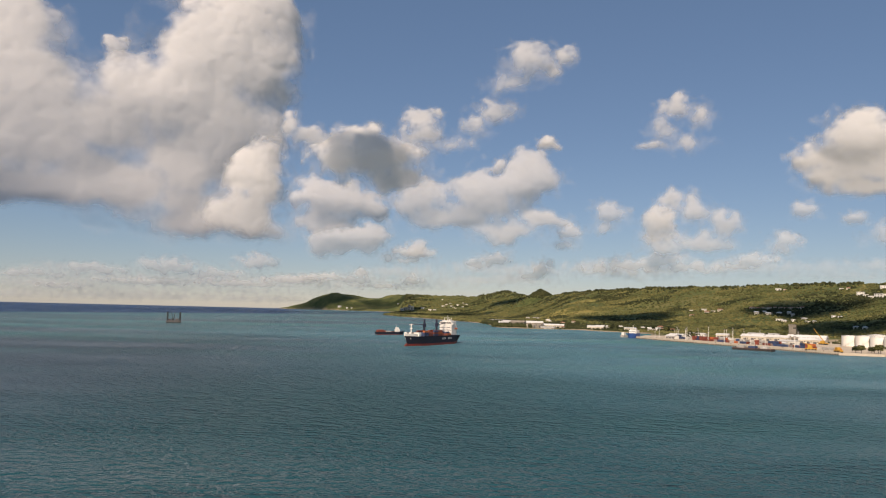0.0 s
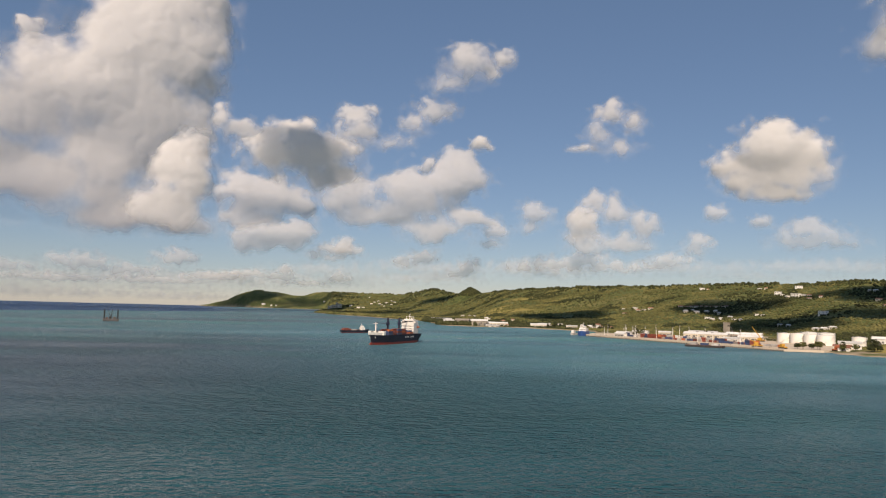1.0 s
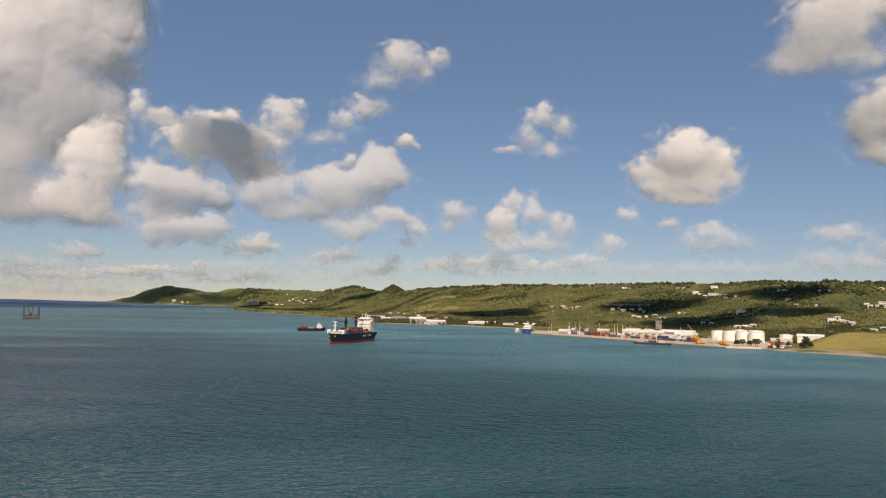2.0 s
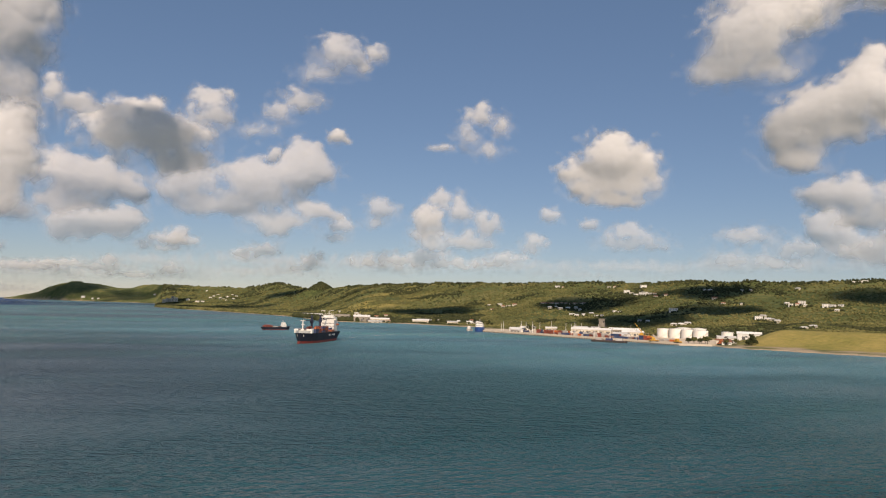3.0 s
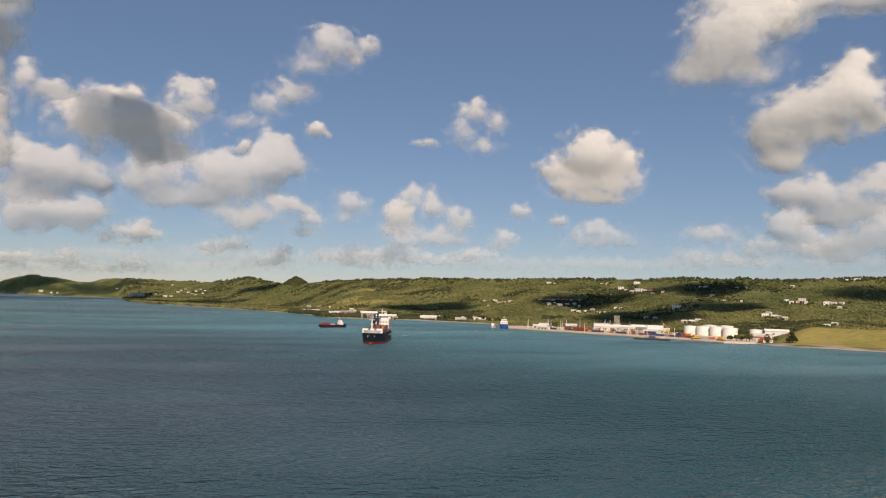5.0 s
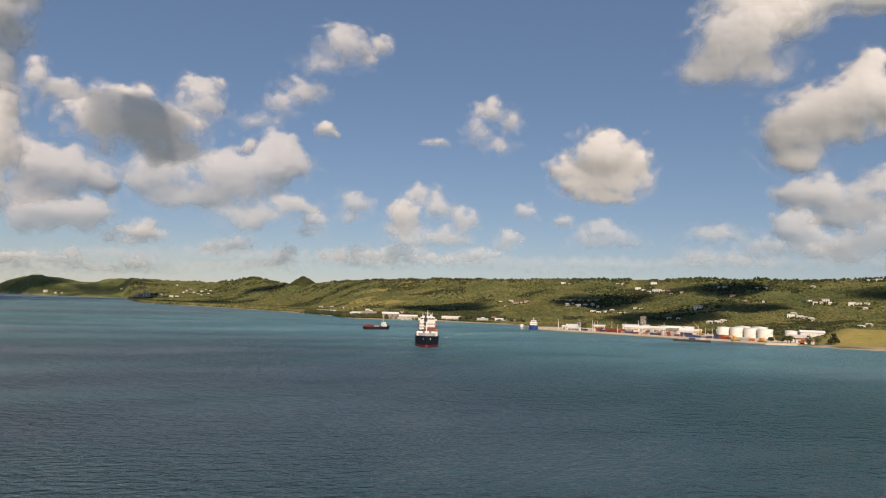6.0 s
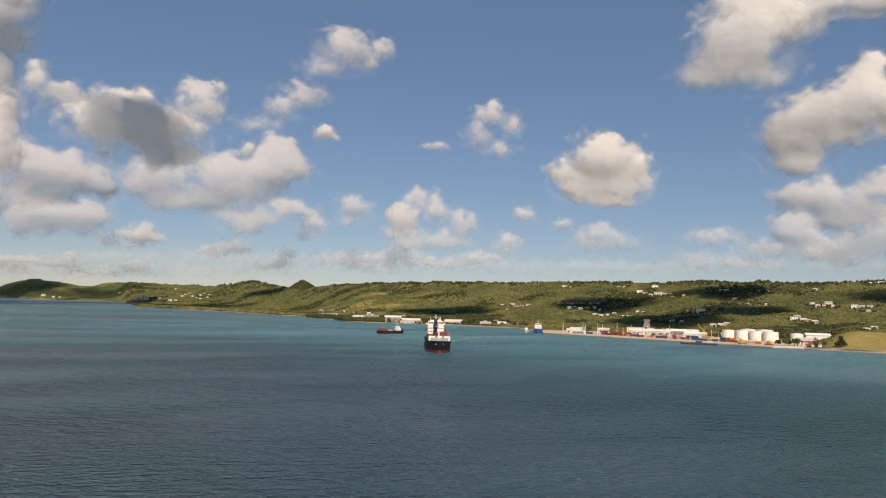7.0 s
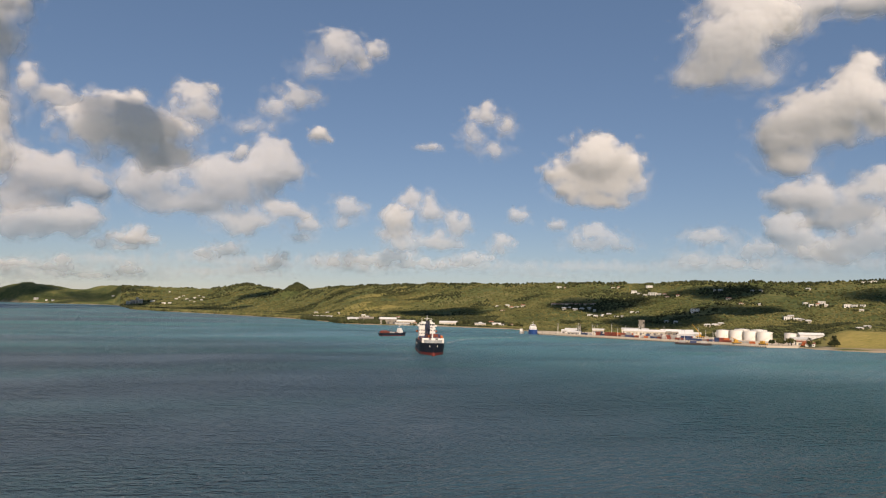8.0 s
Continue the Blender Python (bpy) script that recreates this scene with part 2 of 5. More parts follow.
M = {
    "wake": wake_material(),
    "sea": sea_material(), "cloud": cloud_material(), "land": land_material(),
    "navy": surface("navy_hull_paint", (0.010, 0.015, 0.030), (0.022, 0.022, 0.03), 0.25, 0.6, spec=0.22),
    "red": surface("red_antifouling_paint", (0.24, 0.030, 0.022), (0.13, 0.03, 0.02), 0.3, 0.6),
    "white": surface("white_ship_paint", (0.80, 0.78, 0.73), (0.62, 0.58, 0.50), 0.35, 0.45, spread=0.9),
    "cream": surface("cream_render", (0.72, 0.66, 0.54), (0.46, 0.40, 0.30), 0.15, 0.8, spread=0.8, per_piece=0.18),
    "crane": surface("dark_blue_crane_paint", (0.014, 0.020, 0.05), (0.03, 0.03, 0.04), 0.5, 0.5),
    "steel": surface("weathered_grey_steel", (0.16, 0.16, 0.16), (0.09, 0.08, 0.07), 0.7, 0.55, 0.4),
    "glass": surface("dark_window_glass", (0.012, 0.016, 0.02), (0.03, 0.035, 0.04), 0.8, 0.12, bump=0, spec=0.6),
    "deck": surface("rust_brown_deck_paint", (0.17, 0.07, 0.045), (0.10, 0.06, 0.05), 0.5, 0.8),
    "box_red": surface("red_container_steel", (0.27, 0.06, 0.035), (0.14, 0.05, 0.035), 0.6, 0.6, per_piece=0.35),
    "box_blue": surface("blue_container_steel", (0.035, 0.07, 0.16), (0.04, 0.05, 0.09), 0.6, 0.6, per_piece=0.35),
    "box_grey": surface("pale_container_steel", (0.48, 0.46, 0.42), (0.30, 0.28, 0.25), 0.6, 0.6, per_piece=0.3),
    "box_orange": surface("orange_painted_steel", (0.50, 0.13, 0.03), (0.34, 0.10, 0.04), 0.6, 0.6, per_piece=0.25),
    "yellow": surface("yellow_plant_paint", (0.62, 0.34, 0.04), (0.40, 0.22, 0.04), 0.8, 0.5),
    "blue": surface("bright_blue_hull_paint", (0.035, 0.10, 0.32), (0.03, 0.07, 0.2), 0.3, 0.45),
    "concrete": surface("pale_coral_concrete", (0.62, 0.52, 0.39), (0.46, 0.38, 0.28), 0.05, 0.9, fine=14, spread=0.7),
    "silo": surface("weathered_grey_concrete", (0.34, 0.30, 0.24), (0.20, 0.175, 0.14), 0.12, 0.9, spread=0.8),
    "rubber": surface("black_fender_rubber", (0.02, 0.02, 0.02), (0.05, 0.045, 0.04), 1.0, 0.8),
    "tank": surface("white_tank_paint", (0.86, 0.84, 0.78), (0.74, 0.69, 0.60), 0.08, 0.5, spread=0.9),
    "tin": surface("galvanised_roof_sheet", (0.70, 0.69, 0.65), (0.52, 0.50, 0.46), 0.1, 0.55, 0.0, spread=0.8, per_piece=0.25),
    "rust_roof": surface("rusted_roof_sheet", (0.36, 0.15, 0.09), (0.24, 0.12, 0.08), 0.15, 0.75, per_piece=0.3),
    "bark": surface("grey_brown_bark", (0.10, 0.075, 0.05), (0.06, 0.045, 0.03), 2.0, 0.9),
    "leaf": surface("bush_foliage", (0.056, 0.069, 0.024), (0.172, 0.153, 0.055), 0.016, 0.85, spec=0.15, per_piece=0.3, islands=True, bump=0.3, fine=12),
    "leaf_dark": surface("dark_tree_foliage", (0.024, 0.032, 0.013), (0.060, 0.062, 0.024), 0.03, 0.85, spec=0.15, per_piece=0.3, islands=True, bump=0.3, fine=12),
}


# ---- building blocks ----
def part(name, bm, material, parent=None, label="", m=None):
    """Links a bmesh as one mesh object under a thing or a part."""
    me = bpy.data.meshes.new(name)
    bm.normal_update()
    bm.to_mesh(me)
    bm.free()
    me.materials.append(material)
    ob = new(name, me)
    if parent:
        ob.parent = parent
    if m is not None:
        ob.matrix_basis = m
    if label:
        ob["label"] = label
    return ob


def thing(name, label, category, group="", m=None, kind=""):
    ob = tagged(new(name), label, category, group, kind)
    if m is not None:
        ob.matrix_basis = m
    return ob


def block(bm, x0, x1, y0, y1, z0, z1, bevel=0.0):
    r = bmesh.ops.create_cube(bm, size=1, matrix=Matrix.Translation(((x0 + x1) / 2, (y0 + y1) / 2, (z0 + z1) / 2)) @ Matrix.Diagonal((x1 - x0, y1 - y0, z1 - z0, 1)))
    if bevel:
        edges = list({e for v in r["verts"] for e in v.link_edges})
        bmesh.ops.bevel(bm, geom=edges, offset=bevel, segments=1, affect="EDGES", profile=0.5)
    return bm


def box(x0, x1, y0, y1, z0, z1, bevel=0.0):
    return block(bmesh.new(), x0, x1, y0, y1, z0, z1, bevel)


def rod(bm, a, b, r0, r1=None, sides=8):
    a, b = Vector(a), Vector(b)
    turn = (b - a).to_track_quat("Z", "Y").to_matrix().to_4x4()
    bmesh.ops.create_cone(bm, cap_ends=True, segments=sides, radius1=r0, radius2=r0 if r1 is None else r1, depth=(b - a).length,
                          matrix=Matrix.Translation((a + b) / 2) @ turn)
    return bm


def mesh_thing(name, verts, faces, material, smooth_faces=True):
    me = bpy.data.meshes.new(name)
    me.from_pydata(verts, [], faces)
    me.materials.append(material)
    if smooth_faces:
        me.polygons.foreach_set("use_smooth", np.ones(len(me.polygons), dtype=bool))
    me.update()
    return new(name, me)


# ---- sea ----
water = part("water", bmesh.new(), M["sea"])
bm = bmesh.new()
for cx, cy in ((-9000, -6000), (9000, -6000), (9000, 9000), (-9000, 9000)):
    bm.verts.new((cx, cy, 0))
bm.faces.new(bm.verts)
bm.to_mesh(water.data)
bm.free()
tagged(water, "calm teal lagoon water with wind ripples", "sea", kind="structure")

# ---- the lie of the land: a sheet in polar steps round a point offshore ----
def vnoise(x, y, seed=0):
    """Smooth value noise, 0 to 1, on a unit lattice."""
    xi, yi = np.floor(x).astype(np.int64), np.floor(y).astype(np.int64)
    fx, fy = x - xi, y - yi
    fx, fy = fx * fx * (3 - 2 * fx), fy * fy * (3 - 2 * fy)

    def lattice(a, b):
        h = (a * 374761393 + b * 668265263 + seed * 1442695041) & 0xFFFFFFFF
        h = ((h ^ (h >> 13)) * 1274126177) & 0xFFFFFFFF
        return ((h ^ (h >> 16)) & 0xFFFF) / 65535.0
    low = lattice(xi, yi) * (1 - fx) + lattice(xi + 1, yi) * fx
    high = lattice(xi, yi + 1) * (1 - fx) + lattice(xi + 1, yi + 1) * fx
    return low * (1 - fy) + high * fy


def fbm(x, y, octaves=4, seed=0):
    """Fractal noise, about -1 to 1."""
    total, amp, norm = 0.0, 1.0, 0.0
    for k in range(octaves):
        total = total + amp * (2 * vnoise(x * 2 ** k + 17.3 * k, y * 2 ** k + 9.1 * k, seed + k) - 1)
        norm += amp
        amp *= 0.5
    return total / norm * 1.6


def torn_noise(x, y, octaves=4, seed=0):
    """Fractal noise whose octaves are turned against each other, so that no lattice shows."""
    total, amp, norm = 0.0, 1.0, 0.0
    for k in range(octaves):
        c, s = math.cos(0.6 + 1.1 * k), math.sin(0.6 + 1.1 * k)
        total = total + amp * (2 * vnoise((c * x - s * y) * 2 ** k + 17.3 * k, (s * x + c * y) * 2 ** k + 9.1 * k, seed + k) - 1)
        norm += amp
        amp *= 0.5
    return total / norm * 1.6


def smooth(a, b, x):
    u = np.clip((x - a) / (b - a), 0, 1)
    return u * u * (3 - 2 * u)


PIVOT = (-210.0, 74.0)
SHORE_AZ = [-14, -10.6, -7.6, -4.1, -1, -0.5, 0.1, 2.2, 4.2, 5.8, 9.3, 12.4, 15.2, 15.8, 16.5, 17.9, 20.7, 24, 27, 30.4, 31.5, 32.6, 36, 41.5, 46, 49.7, 52, 55, 58, 64, 80]
SHORE_D = [5600, 4560, 4330, 4010, 3850, 3000, 2200, 1920, 1780, 1660, 1440, 1280, 1110, 1040, 1005, 990, 988, 990, 965, 940, 870, 780, 740, 702, 682, 655, 650, 638, 636, 630, 628]
RIDGE_AZ = [-14, -10.6, -9.2, -8.5, -7.9, -7.3, -7.1, -6.4, -6.2, -5.2, -4.6, -3.8, -3.0, -2.2, -1.2, 2.8, 5.7, 8.2, 8.9, 10, 11.4, 13.6, 17.8, 23, 27.7, 34.7, 41.4, 45.7, 51.6, 57.6, 66, 80]
RIDGE_EL = [-0.6, -0.15, 0.2, 0.6, 0.86, 0.95, 1.08, 1.08, 0.97, 0.93, 0.8, 0.63, 0.7, 0.98, 1.12, 1.06, 1.03, 1.5, 1.55, 1.27, 1.16, 1.28, 1.66, 1.93, 2.04, 2.24, 2.38, 2.5, 2.48, 2.65, 2.8, 2.8]
RIDGE_D = [4750, 4680, 4660, 4650, 4650, 4648, 4646, 4642, 4640, 4630, 4620, 4600, 4560, 4480, 4350, 4100, 3900, 3450, 3400, 3200, 2950, 2600, 2150, 1850, 1700, 1580, 1480, 1430, 1380, 1330, 1280, 1250]
FLAT_AZ = [-14, -6, -2, 0.2, 6, 12, 17, 25, 34, 50, 53, 60, 80]
FLAT_U = [0.0, 0.05, 0.2, 0.45, 0.45, 0.4, 0.16, 0.12, 0.2, 0.2, 0.2, 0.3, 0.3]


def land(x, y):
    """Height of the ground over the sea."""
    az = np.degrees(np.arctan2(x - PIVOT[0], y - PIVOT[1]))
    d = np.hypot(x - PIVOT[0], y - PIVOT[1])
    wild = 1 - smooth(31, 33, az) * (1 - smooth(50, 52, az))
    shore = np.interp(az, SHORE_AZ, SHORE_D) * (1 + 0.012 * wild * fbm(az * 0.6, d * 0.0 + 3.0, 3, 5))
    crest = np.interp(az, RIDGE_AZ, RIDGE_D)
    top = 26 + crest * np.tan(np.radians(np.interp(az, RIDGE_AZ, RIDGE_EL)))
    flat = np.interp(az, FLAT_AZ, FLAT_U)
    u = (d - shore) / np.maximum(crest - shore, 60)
    rise = np.clip((u - flat) / (1 - flat), 0, 1)
    power = np.interp(az, [-14, -7, -3, 3, 14, 20, 80], [0.5, 0.7, 1.0, 1.6, 1.8, 1.7, 1.6])
    f = rise ** power
    over = np.maximum(u - 1, 0)
    size = np.clip(d / 1200, 0.6, 3.0)
    rough = fbm(x / (170 * size), y / (170 * size), 4, 11) * 9 * size * np.sin(np.pi * np.clip(rise, 0, 1)) ** 0.7
    rough = rough + fbm(x / 45, y / 45, 3, 23) * 2.2 * np.clip(rise * 6, 0, 1)
    z = -4 + 5.3 * smooth(-14, 10, d - shore) + f * top + rough * (d > shore) - over * 0.35 * top
    # a sharp hill behind the first slopes
    r = np.hypot((x - 379) / 1.25, y - 2719)
    z = np.maximum(z, 114 - 0.80 * r + 3 * fbm(x / 14, y / 14, 3, 91))
    # grassed mound on the near shore
    m = smooth(52.2, 55.5, az) * (1 - smooth(74, 79, az))
    bank = smooth(666, 765, d) * 13.0 * m * (1 - smooth(900, 1000, d)) + 0.6 * m * fbm(x / 40, y / 40, 2, 31) * smooth(668, 720, d)
    return z + bank


def meadow(x, y):
    """Share of open grass, 0 to 1."""
    az = np.degrees(np.arctan2(x - PIVOT[0], y - PIVOT[1]))
    d = np.hypot(x - PIVOT[0], y - PIVOT[1])
    n = fbm(x / 90, y / 90, 4, 41)
    mound = smooth(53.2, 55.0, az + 0.6 * n) * smooth(664, 676, d) * (1 - smooth(800, 830, d + 14 * n)) * (1 - smooth(76, 79, az))
    slope = np.exp(-((az - 18.7 - (d - 1500) * 0.004) / 3.4) ** 2 - ((d - 1640) / 250) ** 2) * 1.5 * smooth(-0.35, 0.25, n)
    return np.clip(np.maximum(mound, slope), 0, 1)


def build_ground():
    az = np.radians(np.arange(-13.0, 79.0, 0.115))
    d = np.concatenate([np.arange(600, 900, 4.0), np.arange(900, 1700, 7.0), np.arange(1700, 4860, 22.0)])
    A, D = np.meshgrid(az, d, indexing="ij")
    x, y = PIVOT[0] + D * np.sin(A), PIVOT[1] + D * np.cos(A)
    z = land(x, y)
    ni, nj = A.shape
    idx = np.arange(ni * nj).reshape(ni, nj)
    quads = np.stack([idx[:-1, :-1], idx[:-1, 1:], idx[1:, 1:], idx[1:, :-1]], -1).reshape(-1, 4)
    keep = (z.ravel()[quads] > -3.9).any(axis=1)
    ob = mesh_thing("ground", np.stack([x, y, z], -1).reshape(-1, 3), quads[keep].tolist(), M["land"])
    for name, values in (("cover", meadow(x, y)), ("sand", 1 - smooth(0.7, 1.5, z + 0.5 * fbm(x / 20, y / 20, 2, 3)))):
        at = ob.data.attributes.new(name, "FLOAT", "POINT")
        at.data.foreach_set("value", values.ravel().astype(np.float32))
    return tagged(ob, "green bush-covered hills running down to a low shore", "ground", kind="structure")


ground = build_ground()


# ---- clouds ----
def blur(a, sigma):
    """Gaussian blur of a grid, sigma in cells."""
    r = max(int(2.5 * sigma + 0.5), 1)
    k = np.exp(-0.5 * (np.arange(-r, r + 1) / max(sigma, 0.3)) ** 2)
    k /= k.sum()
    for ax in (0, 1):
        a = sum(w * np.roll(a, i - r, ax) for i, w in enumerate(k))
    return a


def knobs(x, y, seed):
    """Round knobs packed on a unit lattice, 0 in the creases to 1 on the crowns, as on a cauliflower."""
    xi, yi = np.floor(x), np.floor(y)
    near = np.full_like(x, 9.0)
    for i in (-1, 0, 1):
        for j in (-1, 0, 1):
            cx, cy = xi + i, yi + j
            px, py = cx + 0.15 + 0.7 * vnoise(cx, cy, seed), cy + 0.15 + 0.7 * vnoise(cx, cy, seed + 1)
            near = np.minimum(near, (x - px) ** 2 + (y - py) ** 2)
    return np.sqrt(np.clip(1 - near / 0.9, 0, 1))


def cloud(label, centre, wisp, puffs, group="clouds over the lagoon"):
    """A body of vapour: puffs run together, knobbly on its crown, level and soft below, thinning out at its rim."""
    centre = Vector(centre)
    ahead = Vector((centre.x + 110, centre.y - 40, 0)).normalized()
    right = Vector((ahead.y, -ahead.x, 0))
    far = math.hypot(centre.x + 110, centre.y - 40)
    seed = int(abs(centre.x * 7 + centre.y * 3 + centre.z)) % 997
    P = np.array(puffs, dtype=float)
    s = float(np.mean(np.minimum(P[:, 2], P[:, 3])))
    pad = 0.8 * s
    step = max(far * 0.0018, 2.5)
    u = np.arange((P[:, 0] - P[:, 2]).min() - pad, (P[:, 0] + P[:, 2]).max() + pad, step)
    v = np.arange((P[:, 1] - P[:, 3]).min() - pad, (P[:, 1] + P[:, 3]).max() + pad, step)
    U, V = np.meshgrid(u, v, indexing="ij")
    high = smooth((P[:, 1] - P[:, 3]).min(), (P[:, 1] + P[:, 3]).max(), V)
    su = U + s * 0.30 * torn_noise(U / s * 0.8, V / s * 0.8, 3, seed)
    sv = V + s * 0.26 * torn_noise(U / s * 0.8 + 40, V / s * 0.8, 3, seed + 3)
    H, E = np.zeros_like(U), np.zeros_like(U)
    for pu, pv, ru, rv in P:
        low = np.where(sv < pv, 0.74, 1.0)
        q = ((su - pu) / (ru * 1.25)) ** 2 + ((sv - pv) / (rv * 1.25 * low)) ** 2
        H = H + (np.sqrt(np.clip(1 - q, 0, 1)) * min(ru, rv)) ** 4
        E = E + np.exp(7 * (1 - np.sqrt(((su - pu) / (ru * 1.12)) ** 2 + ((sv - pv) / (rv * 1.12 * low)) ** 2)))
    H, E = H ** 0.25, np.log(E + 1e-9) / 7
    ku, kv = U + 0.12 * s * torn_noise(U / s * 3, V / s * 3, 3, seed + 7), V + 0.12 * s * torn_noise(U / s * 3 + 9, V / s * 3, 3, seed + 8)
    big, mid, fine = (knobs(ku / (c * s), kv / (c * s), seed + 60 + int(c * 100)) for c in (0.75, 0.36, 0.17))
    crown = np.clip(0.35 + 0.9 * high, 0, 1) * (1 - 0.7 * wisp)
    H = 0.42 * blur(H, 0.12 * s / step) + 0.28 * blur(H, 0.30 * s / step)
    H = H * (0.78 + 0.4 * smooth(0.0, 0.7, high))
    H = blur(H + s * (0.085 * big + 0.05 * mid + 0.02 * fine) * crown * np.clip(H / s * 2, 0, 1), max(0.035 * s / step, 0.8))
    torn = torn_noise(U / s * 1.5, V / s * 1.5, 6, seed + 2)
    ragged = 1.4 * E + (0.38 + 0.4 * wisp) * torn + (0.24 * (mid - 0.65) + 0.14 * (fine - 0.65)) * crown
    width = (0.55 + 0.35 * (1 - high)) * (1 + 1.8 * wisp)
    # distance haze is put into the density: far clouds are drawn thinner
    haze = 1 - 0.4 * float(smooth(2200.0, 4700.0, far))
    dens = blur(smooth(-0.06, width, ragged), 0.6) * (1 - 0.55 * wisp) * haze
    # a thinner fringe of torn vapour behind
    fringe = smooth(-0.32, 0.5 + 0.5 * wisp, E + 0.42 * torn_noise(U / s * 1.9 + 31, V / s * 1.9, 6, seed + 13)) * (0.15 + 0.4 * high) * haze * (1 - 0.4 * wisp)
    ni, nj = U.shape
    idx = np.arange(ni * nj).reshape(ni, nj)
    quads = np.stack([idx[:-1, :-1], idx[1:, :-1], idx[1:, 1:], idx[:-1, 1:]], -1).reshape(-1, 4)
    quads = quads[(np.maximum(dens, fringe).ravel()[quads] > 0.004).any(axis=1)]
    r, a = np.array(right), np.array(ahead)
    flat = U.reshape(-1, 1) * r + V.reshape(-1, 1) * np.array((0, 0, 1.0))
    front, back = flat - H.reshape(-1, 1) * a, flat + (0.55 * H + 1.0).reshape(-1, 1) * a
    verts = np.concatenate([front, back])
    # the two halves share their rim
    rim = np.bincount(quads.ravel(), minlength=ni * nj) < 4
    behind = np.where(rim, np.arange(ni * nj), np.arange(ni * nj) + ni * nj)
    faces = np.concatenate([quads, behind[quads[:, ::-1]]])
    used, back_to = np.unique(faces, return_inverse=True)
    ob = mesh_thing("cloud", verts[used], back_to.reshape(-1, 4).tolist(), M["cloud"])
    at = ob.data.attributes.new("vapour", "FLOAT", "POINT")
    at.data.foreach_set("value", np.concatenate([dens.ravel(), fringe.ravel()])[used].astype(np.float32))
    ob.location = centre
    return tagged(ob, label, "cloud", group)


cloud("towering white cumulus with a grey flat base", (-1049, 2103, 595), 0, [(-196, 63, 150, 140), (-390, -83, 169, 217), (-277, 195, 130, 120), (215, -140, 130, 110), (319, 232, 211, 185), (415, 369, 139, 124), (151, 62, 211, 159), (-23, -44, 231, 134), (-204, -102, 198, 146), (322, -9, 176, 153), (2, -221, 364, 110), (257, -314, 273, 74), (-209, -258, 181, 76)])
cloud("small ragged puff beside a towering cumulus", (-1063, 2097, 815), 0.3, [(0, 0, 36, 40), (-14, 24, 26, 22), (10, -30, 32, 26), (20, 30, 18, 16)])
cloud("thin grey veil of cloud above a cumulus", (-781, 2269, 1070), 0.85, [(-53, -38, 176, 75), (54, 39, 152, 81)])
cloud("bright white billow of cumulus", (-566, 2001, 374), 0, [(1, 18, 73, 105), (-37, -98, 100, 80), (35, 80, 36, 44)])
cloud("small loose puff of white cloud", (-411, 1957, 513), 0.35, [(3, -5, 65, 36), (-51, 25, 35, 41), (47, -19, 29, 23)])
cloud("grey cumulus with one sunlit white shoulder", (-258, 1983, 465), 0.05, [(17, -17, 153, 78), (7, 56, 59, 44), (-62, -4, 52, 57), (102, -68, 80, 50), (-66, 32, 33, 23)])
cloud("ragged wisp of white cloud", (-86, 1998, 550), 0.45, [(-11, 31, 50, 34), (6, -19, 57, 48), (42, 50, 30, 17), (-39, -63, 92, 37)])
cloud("cream cumulus with a level base", (-614, 3702, 555), 0.0, [(18, 18, 222, 118), (-120, 58, 107, 94), (-69, -78, 152, 68), (173, 3, 108, 78)])
cloud("low bright white cumulus", (-617, 4357, 437), 0, [(4, 3, 238, 109), (-144, -38, 121, 79), (140, 36, 101, 87)])
cloud("broad cream cumulus with a long grey skirt", (263, 3891, 643), 0.05, [(-36, -6, 219, 158), (181, 109, 166, 151), (-404, -2, 138, 126), (89, -182, 198, 84), (287, -114, 120, 65), (-237, -100, 228, 85), (228, 225, 83, 79), (-116, 75, 84, 72)])
cloud("tiny round puff of white cloud", (354, 2313, 590), 0.2, [(-16, 4, 32, 33), (16, -4, 19, 15)])
cloud("tiny round puff of white cloud", (287, 3789, 821), 0.2, [(0, 0, 38, 48)])
cloud("ragged white cloud with trailing wisps", (170, 1510, 572), 0.6, [(2, 6, 53, 45), (-38, -33, 57, 29), (44, -8, 37, 26), (-7, 33, 31, 21)])
cloud("trailing wisp of thin white cloud", (59, 1599, 455), 0.68, [(51, 39, 56, 30), (1, 1, 43, 27), (-52, -39, 60, 22)])
cloud("trailing wisp of thin white cloud", (248, 1500, 579), 0.55, [(9, 14, 27, 26), (-9, -14, 22, 15)])
cloud("open ragged ring of white cloud", (456, 1324, 405), 0.6, [(-8, 25, 35, 22), (38, 5, 26, 29), (-34, -24, 32, 32), (11, -48, 43, 20), (-9, 44, 14, 13)])
cloud("round white cumulus with a soft level base", (1111, 1815, 456), 0.05, [(-1, 46, 90, 80), (89, 14, 65, 50), (-100, -1, 64, 40), (12, -75, 114, 32), (-49, -44, 91, 43), (-5, 96, 49, 33), (55, -35, 86, 46), (0, -15, 90, 50)])
cloud("large soft white cloud", (1399, 1535, 828), 0.12, [(-11, -10, 135, 109), (49, 73, 118, 87), (-75, -84, 92, 70), (32, -98, 91, 69), (2, 123, 93, 53)])
cloud("long soft sheet of white cloud", (1621, 1355, 914), 0.3, [(-80, 14, 157, 52), (63, 7, 120, 43), (145, 7, 90, 40), (-141, -31, 90, 52)])
